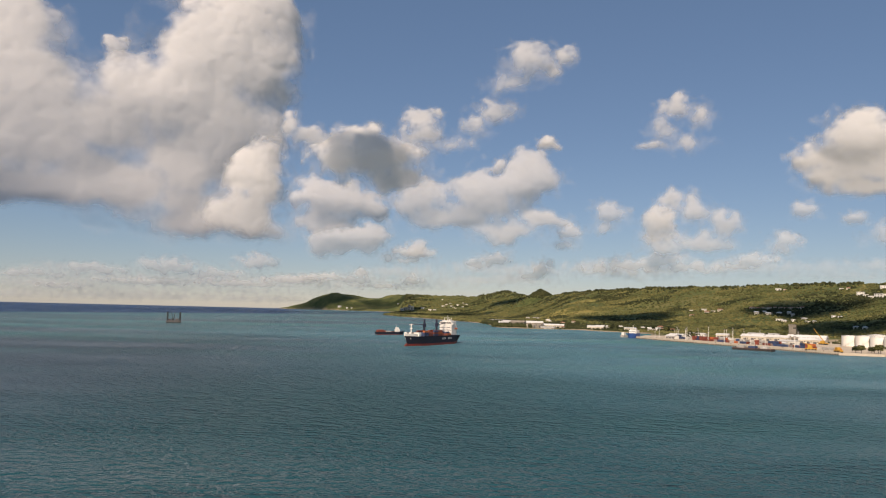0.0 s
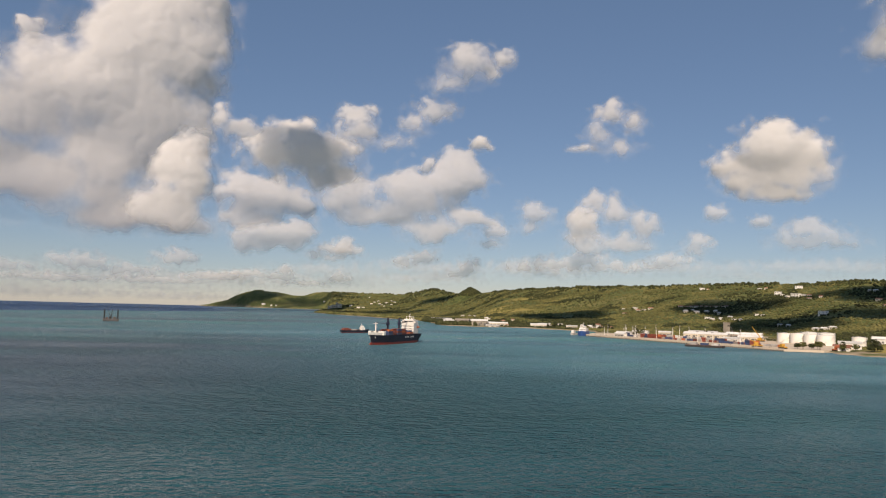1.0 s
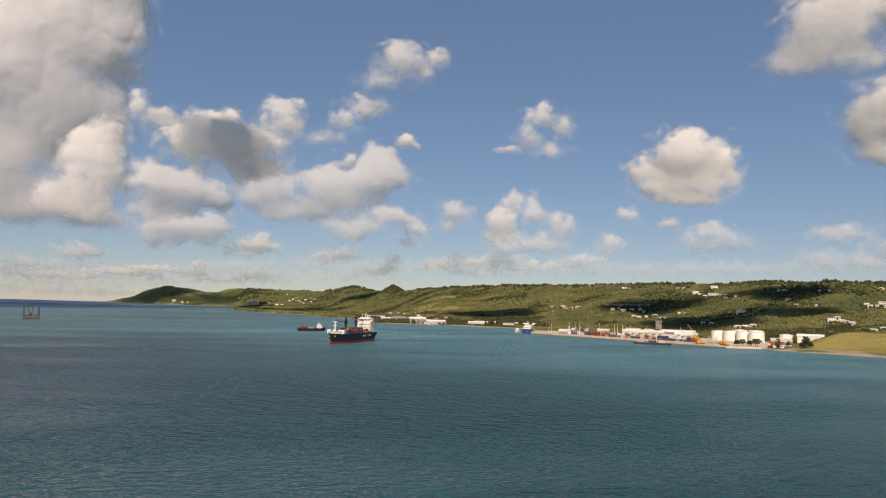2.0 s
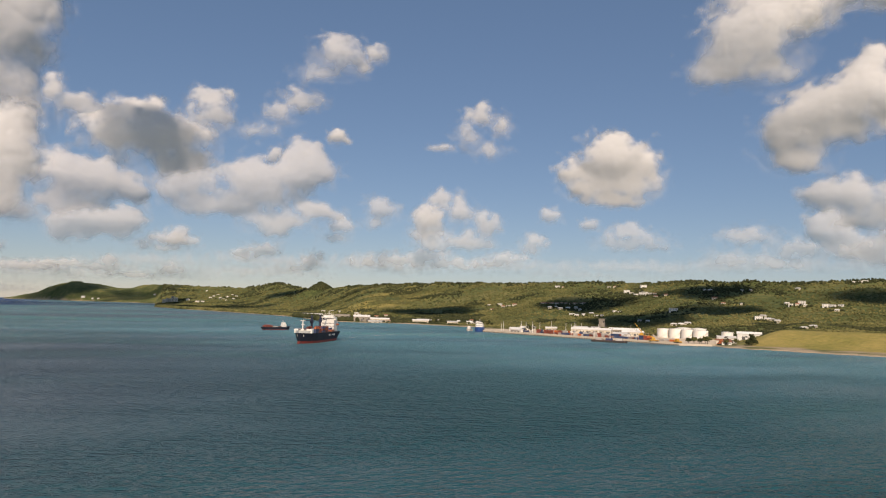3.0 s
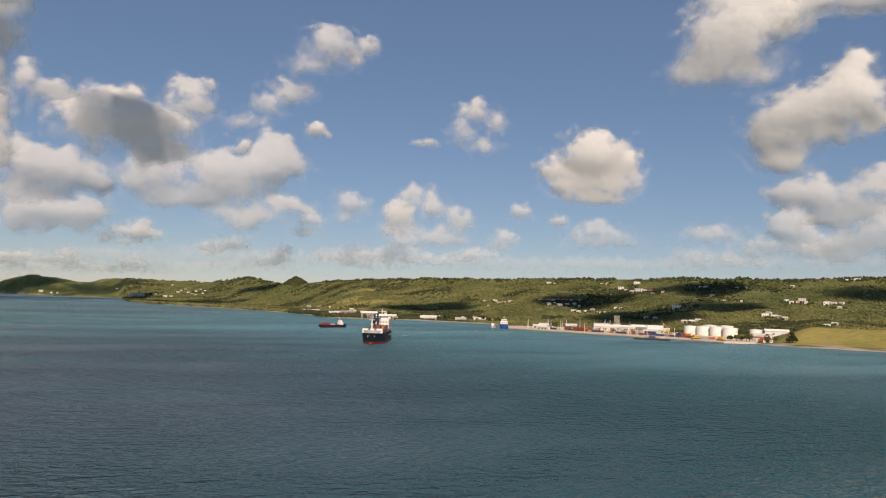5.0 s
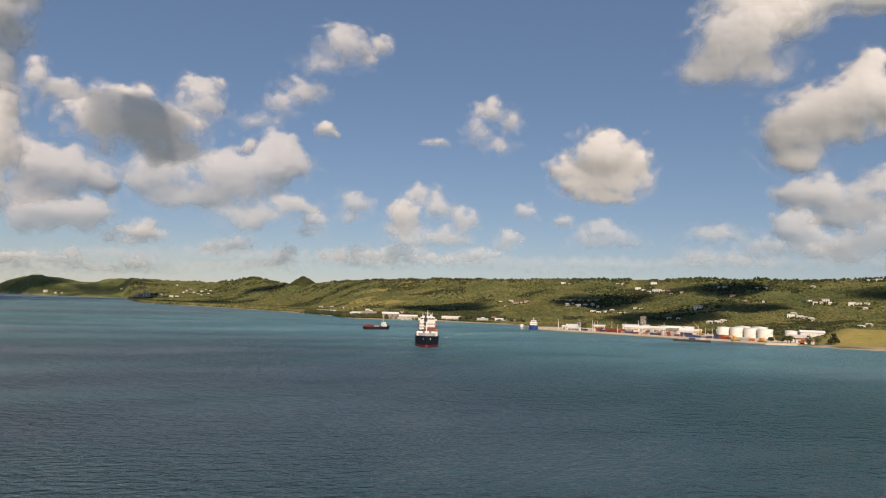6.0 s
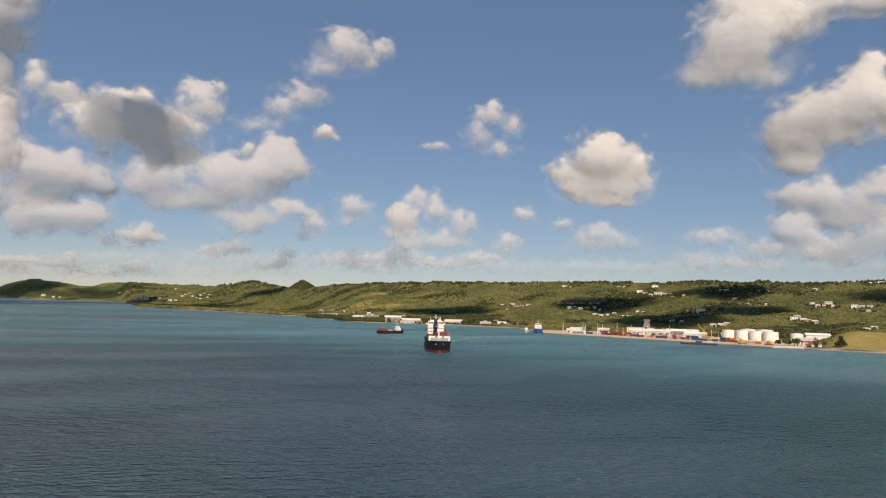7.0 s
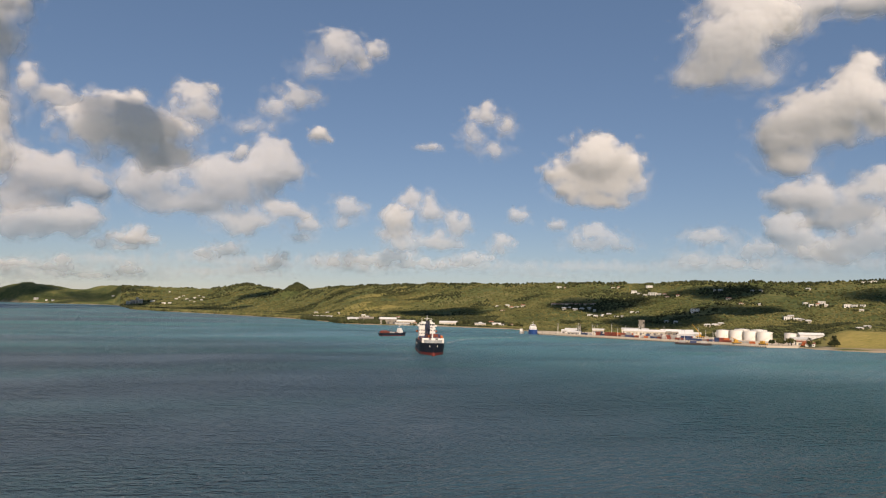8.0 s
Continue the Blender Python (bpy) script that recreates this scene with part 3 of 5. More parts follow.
cloud("large soft white cloud", (1199, 1084, 471), 0.08, [(3, 14, 97, 75), (56, 53, 55, 74), (-100, -34, 63, 61), (-77, -95, 68, 36), (85, -13, 37, 45), (76, 101, 25, 33), (-48, -26, 78, 68), (-80, -62, 62, 42), (20, -45, 70, 40)])
cloud("bank of soft grey cloud", (2487, 1975, 496), 0.2, [(-125, 32, 150, 83), (30, -30, 158, 100), (142, 65, 134, 85), (-53, -68, 123, 58)])
cloud("bright white cumulus tower low in the sky", (3168, 2734, 472), 0, [(-9, 3, 123, 89), (59, -77, 169, 82), (-51, 75, 85, 58)])
cloud("bank of grey cloud low in the sky", (3117, 2294, 406), 0.15, [(27, -14, 208, 102), (-120, -68, 170, 63), (89, 82, 138, 84)])
cloud("low grey cloud bank", (2942, 2999, 382), 0.4, [(-102, 95, 159, 67), (-140, -44, 229, 67), (163, 13, 122, 78), (73, -64, 177, 45)])
cloud("twin-headed cream cumulus low in the sky", (1265, 3583, 487), 0.28, [(-141, 1, 86, 103), (30, 69, 83, 102), (188, -6, 80, 82), (95, -93, 156, 65), (-112, -114, 119, 60), (-71, 142, 85, 54)])
cloud("small soft puff of grey cloud", (1935, 3685, 600), 0.35, [(14, -13, 69, 56), (-13, 13, 41, 35)])
cloud("small soft puff of grey cloud", (2142, 3554, 539), 0.35, [(0, 0, 61, 41)])
cloud("soft grey cloud low in the sky", (2393, 3497, 455), 0.42, [(12, -15, 228, 70), (-21, 54, 115, 63), (131, -35, 133, 48), (-124, -2, 102, 56)])
cloud("small soft puff of grey cloud", (1894, 3824, 438), 0.35, [(-17, -27, 99, 64), (16, 27, 56, 50)])
cloud("small soft puff of cream cloud", (997, 4201, 585), 0.35, [(16, 42, 99, 78), (-15, -41, 84, 49)])
cloud("small soft puff of cream cloud", (756, 4264, 476), 0.35, [(15, 32, 96, 70), (-16, -32, 103, 42)])
cloud("soft cream cloud low in the sky", (1302, 4099, 561), 0.15, [(-19, 19, 92, 86), (-9, -87, 121, 64), (29, 68, 64, 50)])
cloud("small grey cloud low in the sky", (247, 4451, 328), 0.35, [(65, 17, 127, 62), (-64, -16, 85, 41)])
cloud("small grey cloud low in the sky", (-274, 4474, 384), 0.35, [(20, -2, 127, 53), (-107, -37, 52, 52), (88, 42, 61, 40)])
cloud("small grey cloud low in the sky", (584, 4504, 267), 0.35, [(52, 20, 70, 79), (-51, -19, 104, 43)])
cloud("long low streak of grey cloud", (1288, 4423, 326), 0.35, [(-104, 2, 284, 60), (-290, -26, 149, 45), (276, -15, 270, 49), (122, 37, 152, 53)])
cloud("small grey cloud low in the sky", (1846, 4189, 338), 0.35, [(43, 19, 160, 53), (-43, -20, 152, 38)])
cloud("long low streak of grey cloud", (-555, 4712, 211), 0.35, [(-75, -3, 208, 33), (-288, 11, 168, 29), (90, -43, 217, 27), (331, -3, 97, 49), (-34, 38, 65, 33)])
cloud("long low streak of grey cloud", (-1973, 4266, 218), 0.35, [(-228, -6, 301, 48), (-468, -43, 210, 40), (220, 27, 205, 65), (498, -4, 252, 44), (765, 83, 131, 60), (-642, -44, 115, 33)])
cloud("long low streak of grey cloud", (-1713, 4430, 153), 0.35, [(-244, -5, 408, 32), (343, 3, 371, 33), (-720, -39, 281, 24), (713, 47, 232, 34)])
cloud("small grey cloud low in the sky", (-225, 4494, 357), 0.35, [(37, 23, 134, 52), (-36, -23, 111, 37)])
cloud("hazy layer of pale cloud over the horizon", (-1820, 4420, 137), 0.95, [(-740, -9, 467, 44), (24, 35, 607, 44), (824, 45, 606, 46), (-462, -42, 663, 31), (488, -23, 695, 30)])
cloud("hazy layer of pale cloud over the horizon", (356, 4747, 272), 0.95, [(-636, -8, 518, 55), (77, 24, 541, 55), (771, 44, 488, 54), (-235, -60, 586, 39)])
cloud("hazy layer of pale cloud over the horizon", (2086, 4221, 300), 0.95, [(-937, -20, 476, 55), (-68, 14, 583, 55), (707, 31, 573, 54), (283, -24, 692, 35)])
cloud("hazy layer of pale cloud over the horizon", (3502, 2989, 333), 0.95, [(-544, -8, 461, 51), (41, -2, 410, 55), (452, 8, 324, 59)])
cloud("hazy layer of pale cloud over the horizon", (-206, 4814, 187), 0.95, [(-590, -30, 388, 33), (21, -11, 442, 35), (644, 46, 421, 41)])
cloud("faint grey haze along the sea horizon", (-1989, 4435, 57), 0.9, [(-713, -5, 558, 30), (45, 2, 718, 33), (764, 3, 559, 31)])
cloud("thin white wisp of cloud", (575, 1914, 501), 0.6, [(0, 0, 43, 15)])


# clouds high out of view, placed so that their shadows lie on the slopes
def shade_cloud(x, y, width, depth, height=620.0, z0=None, turn=0.0, thick=0.75):
    """A flat-based fair-weather cloud high up towards the sun from the slope (x, y)."""
    z0 = float(land(np.array([x]), np.array([y]))[0]) if z0 is None else z0
    k = (height - z0) / SUN_WAY.z
    bm = bmesh.new()
    vapour = bm.verts.layers.float.new("vapour")
    rnd = random.Random(int(x * 3 + y))
    for i in range(11):
        a, q = rnd.uniform(0, 6.28), rnd.uniform(0, 0.55) ** 0.8
        at = Vector((width * q * math.cos(a), depth * q * math.sin(a), 0))
        rx, ry = width * rnd.uniform(0.3, 0.55), depth * rnd.uniform(0.35, 0.6)
        r = bmesh.ops.create_icosphere(bm, subdivisions=3, radius=1, matrix=Matrix.Translation(at) @ Matrix.Diagonal((rx, ry, 22, 1)))
        for v in r["verts"]:
            out = math.hypot((v.co.x - at.x) / rx, (v.co.y - at.y) / ry)
            v[vapour] = thick * min(max((1 - out) / 0.4, 0), 1)
    for v in bm.verts:
        n3 = noise.noise(v.co * 0.02) * 14 + noise.noise(v.co * 0.06) * 6
        v.co.x += n3
        v.co.y += noise.noise(v.co * 0.025 + Vector((9, 3, 1))) * 12
        v.co.z = max(v.co.z + n3 * 0.5, -9)
    ob = part("cloud", bm, M["cloud"])
    ob.matrix_basis = pose(x + SUN_WAY.x * k, y + SUN_WAY.y * k, height, 0, 0, turn)
    return tagged(ob, "white fair-weather cloud high out of view, placed for its shadow", "cloud", "clouds over the shore")


# ---- vessels: y is forward, the waterline is z = 0 ----
def half_breadth(s, zf, beam, full=0.0):
    """Half the hull's width at s (0 stern, 1 bow) and zf (0 keel line, 1 deck)."""
    s0, s1 = 0.64 + 0.13 * zf + full, 0.945 + 0.055 * zf
    b = beam / 2
    if s > s0:
        b *= max(1 - ((s - s0) / (s1 - s0)) ** 2.1, 0.0)
    if s < 0.16:
        k = 1 - s / 0.16
        b *= 1 - k * (0.75 - 0.62 * zf) * 0.8
    return b


def hull_bm(length, beam, z0, z1, deck, levels=4, sheer=0.0, lid=False, keel=-1.6):
    """A lofted band of hull between two heights, with flare, rake and a rounded stern."""
    bm = bmesh.new()
    n = 30
    rows = []
    for j in range(levels + 1):
        z = z0 + (z1 - z0) * j / levels
        zf = min(max((z - keel) / (deck - keel), 0), 1)
        left, right = [], []
        for i in range(n + 1):
            s = i / n
            tail = 0.05 * (1 - zf)
            y = (tail + s * (0.945 + 0.055 * zf - tail)) * length - length / 2
            sz = sheer * max(s - 0.72, 0) ** 1.5 * 6 * (j / levels)
            b = max(half_breadth(y / length + 0.5, zf, beam), 0.04)
            left.append(bm.verts.new((-b, y, z + sz)))
            right.append(bm.verts.new((b, y, z + sz)))
        rows.append((left, right))
    for (l0, r0), (l1, r1) in zip(rows, rows[1:]):
        for i in range(n):
            bm.faces.new((l0[i], l0[i + 1], l1[i + 1], l1[i]))
            bm.faces.new((r0[i + 1], r0[i], r1[i], r1[i + 1]))
        bm.faces.new((l0[0], l1[0], r1[0], r0[0]))
        bm.faces.new((l0[n], r0[n], r1[n], l1[n]))
    if lid:
        l1, r1 = rows[-1]
        for i in range(n):
            bm.faces.new((l1[i], l1[i + 1], r1[i + 1], r1[i]))
    bmesh.ops.recalc_face_normals(bm, faces=bm.faces)
    return bm


def window_row(parent, x0, x1, y, z0, z1, count, gap=0.35):
    """A row of dark panes on a wall that faces forward."""
    w = (x1 - x0) / count
    for i in range(count):
        a = x0 + i * w
        part("window", box(a + w * gap / 2, a + w * (1 - gap / 2), y - 0.05, y + 0.05, z0, z1), M["glass"], parent)


def container_ship():
    L, B = 70.0, 14.2
    ship = thing("container_ship", "navy and red container ship with two cranes and white bridge", "ship")
    part("hull", hull_bm(L, B, 1.5, 6.3, 6.3, 4, 0.7, True), M["navy"], ship, "navy blue painted hull side")
    low = part("underwater_hull", hull_bm(L, B, -1.6, 1.5, 6.3, 4), M["red"], ship, "red antifouling below the load line")
    bm = bmesh.new()
    bmesh.ops.create_uvsphere(bm, u_segments=14, v_segments=10, radius=1, matrix=Matrix.Translation((0, 33.2, 0.3)) @ Matrix.Diagonal((1.15, 2.6, 1.5, 1)))
    part("bulbous_bow", bm, M["red"], low)
    part("deck", box(-5.2, 5.2, -30, 22, 6.3, 6.5), M["deck"], ship, "rust brown steel deck")
    # forecastle with its pale breakwater
    fore = part("forecastle", hull_bm(L, B * 0.99, 6.32, 8.2, 8.2, 2, 0.3, True, -1.6), M["white"], ship, "off-white bulwark round the forecastle")
    bmf = fore.data
    bm = bmesh.new()
    bm.from_mesh(bmf)
    bmesh.ops.bisect_plane(bm, geom=bm.verts[:] + bm.edges[:] + bm.faces[:], plane_co=(0, 27.2, 0), plane_no=(0, -1, 0), clear_outer=True)
    bm.to_mesh(bmf)
    bm.free()
    bm = box(-6.2, 6.2, 24.2, 27.1, 6.5, 9.2, 0.2)
    part("breakwater", bm, M["white"], ship, "off-white breakwater house behind the forecastle")
    for x in (-1.9, 1.9):
        part("anchor", box(x - 0.35, x + 0.35, 32.0 - abs(x) * 0.55, 32.8 - abs(x) * 0.55, 4.6, 5.9, 0.1), M["white"], ship, "white anchor recess on the bow")
        winch = rod(bmesh.new(), (x - 0.7, 28.8, 8.9), (x + 0.7, 28.8, 8.9), 0.45)
        part("winch", winch, M["steel"], ship)
    bm = rod(bmesh.new(), (0.4, 27.0, 8.2), (0.4, 27.0, 15.2), 0.45, 0.32)
    rod(bm, (-1.3, 27.0, 14.6), (2.1, 27.0, 14.6), 0.18)
    rod(bm, (-0.8, 27.0, 12.0), (1.6, 27.0, 12.0), 0.2)
    part("foremast", bm, M["white"], ship, "white foremast that holds the crane jib")
    # cranes
    for y, way, reach in ((7.5, 1, 20.0), (-10.5, -1, 14.0)):
        bm = box(-0.65 + 1.2, 0.65 + 1.2, y - 0.65, y + 0.65, 6.4, 16.4, 0.25)
        block(bm, 0.2, 2.2, y - 1.0, y + 1.0, 12.8, 15.2, 0.2)
        block(bm, 0.6, 1.8, y - 0.5, y + 0.5, 16.4, 18.2, 0.1)
        crane = part("deck_crane", bm, M["crane"], ship, "dark blue deck crane")
        bm = bmesh.new()
        for dx in (-0.45, 0.45):
            rod(bm, (1.2 + dx, y + way * 1.2, 14.4), (1.2 + dx * 0.5 - 0.5, y + way * reach, 15.0), 0.26, 0.18, 6)
        for i in range(7):
            f = (i + 0.5) / 7
            rod(bm, (0.75 - f * 0.25, y + way * (1.2 + f * (reach - 1.2)), 14.4 + f * 0.6), (1.65 - f * 0.7, y + way * (1.2 + (f + 0.07) * (reach - 1.2)), 14.4 + f * 0.6), 0.1, None, 5)
        part("jib", bm, M["crane"], crane)
        bm = bmesh.new()
        rod(bm, (1.2, y, 18.0), (0.8, y + way * reach * 0.95, 15.1), 0.06, None, 5)
        part("cable", bm, M["steel"], crane)
    # bridge block
    bridge = part("superstructure", box(-5.2, 5.2, -31, -22.5, 6.4, 13.6, 0.15), M["white"], ship, "white bridge block with dark windows")
    bm = box(-4.9, 4.9, -30.4, -22.9, 13.6, 16.6, 0.15)
    block(bm, -6.1, 6.1, -26.4, -23.4, 14.2, 15.4, 0.1)
    part("wheelhouse", bm, M["white"], bridge)
    part("compass_deck", box(-3.6, 3.6, -29.0, -23.6, 16.6, 17.3, 0.1), M["white"], bridge)
    for k, z in enumerate((7.6, 9.6, 11.6)):
        window_row(bridge, -5.2, 5.2, -22.48, z, z + 0.8, 10, 0.55)
    window_row(bridge, -4.7, 4.7, -22.88, 15.0, 16.0, 9, 0.2)
    part("funnel", box(-1.4, 2.2, -33.4, -31.0, 6.4, 17.2, 0.4), M["crane"], ship, "dark blue funnel")
    bm = rod(bmesh.new(), (0, -26, 17.2), (0, -26, 21.2), 0.28, 0.14)
    rod(bm, (-2.0, -26, 19.2), (2.0, -26, 19.2), 0.12)
    for x in (-3.0, 3.2):
        rod(bm, (x, -26.5, 16.5), (x, -26.5, 19.6), 0.22, 0.1)
    bmesh.ops.create_uvsphere(bm, u_segments=10, v_segments=8, radius=0.6, matrix=Matrix.Translation((-2.1, -25.2, 17.9)))
    part("mast", bm, M["white"], bridge, "white radar mast")
    for x in (-6.0, 6.0):
        part("lifeboat", box(x - 0.8, x + 0.8, -30.0, -27.2, 10.6, 11.9, 0.4), M["box_orange"], ship, "orange lifeboat")
    # cargo
    boxes = {}
    for key in ("box_red", "box_blue", "box_grey", "box_orange"):
        bm = box(-0.62, 0.62, -3.0, 3.0, 0, 1.3)
        for i in range(8):
            for side in (-1, 1):
                y = -2.7 + i * 0.72
                block(bm, side * 0.62 - 0.03, side * 0.62 + 0.03, y, y + 0.36, 0.12, 1.18)
        ob = part("container", bm, M[key], ship)
        boxes[key] = ob.data
        bpy.data.objects.remove(ob)
    rnd = random.Random(5)
    for y in (16.6, 11.2, 2.6, -3.6, -17.2):
        for c in range(9):
            x = -5.6 + c * 1.36
            high = rnd.choice((2, 2, 3, 3)) if x < 2.5 else rnd.choice((1, 2, 2))
            if y < -15:
                high = rnd.choice((0, 1, 1, 2))
            for k in range(high):
                key = rnd.choices(("box_red", "box_blue", "box_grey", "box_orange"), (5, 7, 0.5, 1))[0]
                ob = new("container", boxes[key])
                ob.parent, ob.location = ship, (x, y, 6.5 + k * 1.32)
    # plain bars in place of the lettering along both sides
    for side in (-1, 1):
        for k, w in enumerate((1.0, 1.2, 1.0, 0.0, 1.0, 1.0, 1.2)):
            if w:
                y = -5.5 - k * 2.15
                part("hull_marking", box(side * 7.08 - 0.04, side * 7.08 + 0.04, y - w / 2, y + w / 2, 3.9, 5.1), M["white"], ship, "white bar painted on the hull")
    # rails
    bm = bmesh.new()
    for side in (-1, 1):
        for i in range(16):
            y = -21 + i * 2.7
            rod(bm, (side * 6.8, y, 6.3), (side * 6.8, y, 7.4), 0.05, None, 4)
        for z in (6.9, 7.4):
            rod(bm, (side * 6.8, -21, z), (side * 6.8, 19.6, z), 0.04, None, 4)
    part("railing", bm, M["steel"], ship)
    return ship


def supply_boat():
    L, B = 31.0, 7.0
    boat = thing("supply_boat", "dark supply boat with red aft deckhouse and white wheelhouse", "boat")
    part("hull", hull_bm(L, B, 0.35, 2.6, 2.6, 3, 1.2, True, -1), M["navy"], boat, "black painted hull")
    part("underwater_hull", hull_bm(L, B, -1.0, 0.35, 2.6, 2, 0, False, -1), M["red"], boat, "red hull bottom")
    bm = box(-2.6, 2.6, -14, -6.0, 2.5, 4.2, 0.2)
    block(bm, -2.0, 2.0, -12.6, -8, 4.2, 4.8, 0.15)
    part("aft_house", bm, M["box_red"], boat, "red painted aft deckhouse")
    part("cargo", box(-1.8, 1.8, -4.5, 0.5, 2.5, 3.6, 0.15), M["box_grey"], boat)
    part("hatch", box(-1.5, 1.5, 1.2, 4.6, 2.5, 3.2, 0.1), M["deck"], boat)
    house = part("wheelhouse", box(-2.3, 2.3, 6.0, 9.8, 2.6, 5.2, 0.2), M["white"], boat, "white wheelhouse")
    bm = box(-1.7, 1.7, 6.4, 9.0, 5.2, 6.9, 0.15)
    part("bridge", bm, M["white"], house)
    window_row(house, -1.5, 1.5, 9.02, 5.9, 6.5, 4, 0.25)
    bm = rod(bmesh.new(), (0, 7, 6.9), (0, 7, 9.6), 0.16, 0.08)
    rod(bm, (-0.9, 7, 8.4), (0.9, 7, 8.4), 0.08)
    part("mast", bm, M["white"], boat)
    rod_bm = bmesh.new()
    rod(rod_bm, (0, -2, 2.6), (0, -2, 7.0), 0.15, 0.08)
    part("derrick", rod_bm, M["steel"], boat)
    return boat


def jack_up_barge(m):
    rig = thing("jack_up_barge", "dark jack-up barge standing on tall lattice legs in the lagoon", "barge", m=m)
    part("hull", box(-9, 9, -6, 6, 0.4, 3.0, 0.3), M["steel"], rig, "dark rusty pontoon hull")
    for x in (-7.5, 7.5):
        for y in (-4.6, 4.6):
            bm = bmesh.new()
            for dx, dy in ((-0.5, -0.5), (0.5, -0.5), (0.5, 0.5), (-0.5, 0.5)):
                rod(bm, (x + dx, y + dy, -3), (x + dx, y + dy, 14.0), 0.2, None, 5)
            for k in range(8):
                z = -1 + k * 1.9
                rod(bm, (x - 0.5, y - 0.5, z), (x + 0.5, y - 0.5, z + 1.9), 0.12, None, 4)
                rod(bm, (x + 0.5, y + 0.5, z), (x - 0.5, y + 0.5, z + 1.9), 0.12, None, 4)
            part("leg", bm, M["rubber"], rig)
    part("deckhouse", box(2, 6, -3, 3, 3.0, 5.4, 0.15), M["steel"], rig)
    part("winch_house", box(-6, -3.5, -2, 2, 3.0, 4.6, 0.15), M["deck"], rig)
    bm = box(-2.2, 0.6, -1.4, 1.4, 3.0, 5.6, 0.15)
    rod(bm, (-0.8, 0, 5.4), (-5.0, 0, 17.5), 0.4, 0.2)
    rod(bm, (0.2, 0, 5.4), (1.4, 0, 15.2), 0.4, 0.25)
    part("crane", bm, M["rubber"], rig, "dark crawler crane with a raised boom")
    return rig


ship = container_ship()
boat = supply_boat()
jack_up_barge(pose(-349, 881, 0, 0, 0, 18))


def wake(label, points, width):
    """A thin lane of disturbed foam lying on the water."""
    bm = bmesh.new()
    prev = None
    for i, (x, y) in enumerate(points):
        a, b = points[max(i - 1, 0)], points[min(i + 1, len(points) - 1)]
        n = Vector((b[1] - a[1], a[0] - b[0], 0)).normalized()
        w = width * (0.7 + 0.5 * math.sin(i * 1.7) ** 2) * min(1, (i + 0.5) / 2, (len(points) - i - 0.5) / 3)
        row = [bm.verts.new((x + n.x * w * k, y + n.y * w * k, 0.05)) for k in (-1, 1)]
        if prev:
            bm.faces.new((prev[0], prev[1], row[1], row[0]))
        prev = row
    return tagged(part("wake", bm, M["wake"]), label, "wake", kind="structure")


# ---- the port ----
def lie(x, y):
    """Height of the ground or the quay at a place."""
    z = float(land(np.array([x], dtype=float), np.array([y], dtype=float))[0])
    return max(z, 1.72) if on_quay(x, y) else max(z, 0.3)


QUAY = [(199, 716), (278, 486), (305, 478), (345, 500), (400, 560), (400, 660), (330, 760), (226, 772)]


def on_quay(x, y):
    inside = False
    for (x0, y0), (x1, y1) in zip(QUAY, QUAY[1:] + QUAY[:1]):
        if (y0 > y) != (y1 > y) and x < x0 + (y - y0) * (x1 - x0) / (y1 - y0):
            inside = not inside
    return inside


def build_quay():
    quay = tagged(new("quay"), "pale coral concrete quay with black fenders along its edge", "quay", kind="structure")
    bm = bmesh.new()
    top = [bm.verts.new((x, y, 1.7)) for x, y in QUAY]
    low = [bm.verts.new((x, y, -4)) for x, y in QUAY]
    bm.faces.new(top)
    for i in range(len(QUAY)):
        k = (i + 1) % len(QUAY)
        bm.faces.new((top[i], low[i], low[k], top[k]))
    bmesh.ops.recalc_face_normals(bm, faces=bm.faces)
    part("apron", bm, M["concrete"], quay)
    a, b = Vector((*QUAY[0], 0)), Vector((*QUAY[1], 0))
    way = (b - a).normalized()
    turn = math.degrees(math.atan2(way.y, way.x))
    bm = box(-0.5, 0.5, -0.4, 0.0, -0.2, 0.85, 0.1)
    first = part("fender", bm, M["rubber"], quay)
    n = 120
    for i in range(n):
        p = a + (b - a) * ((i + 0.5) / n)
        ob = first if i == 0 else new("fender", first.data)
        ob.parent = quay
        ob.matrix_basis = pose(p.x, p.y, 0, 0, 0, turn)
    bm = box(0, (b - a).length, 0.05, 0.6, 1.7, 2.05)
    part("kerb", bm, M["concrete"], quay, m=pose(a.x, a.y, 0, 0, 0, turn))
    for i in range(26):
        p = a + (b - a) * ((i + 0.5) / 26)
        part("bollard", rod(bmesh.new(), (p.x + 1.3, p.y + 0.4, 1.7), (p.x + 1.3, p.y + 0.4, 2.5), 0.3, 0.24, 7), M["rubber"], quay)
    return quay


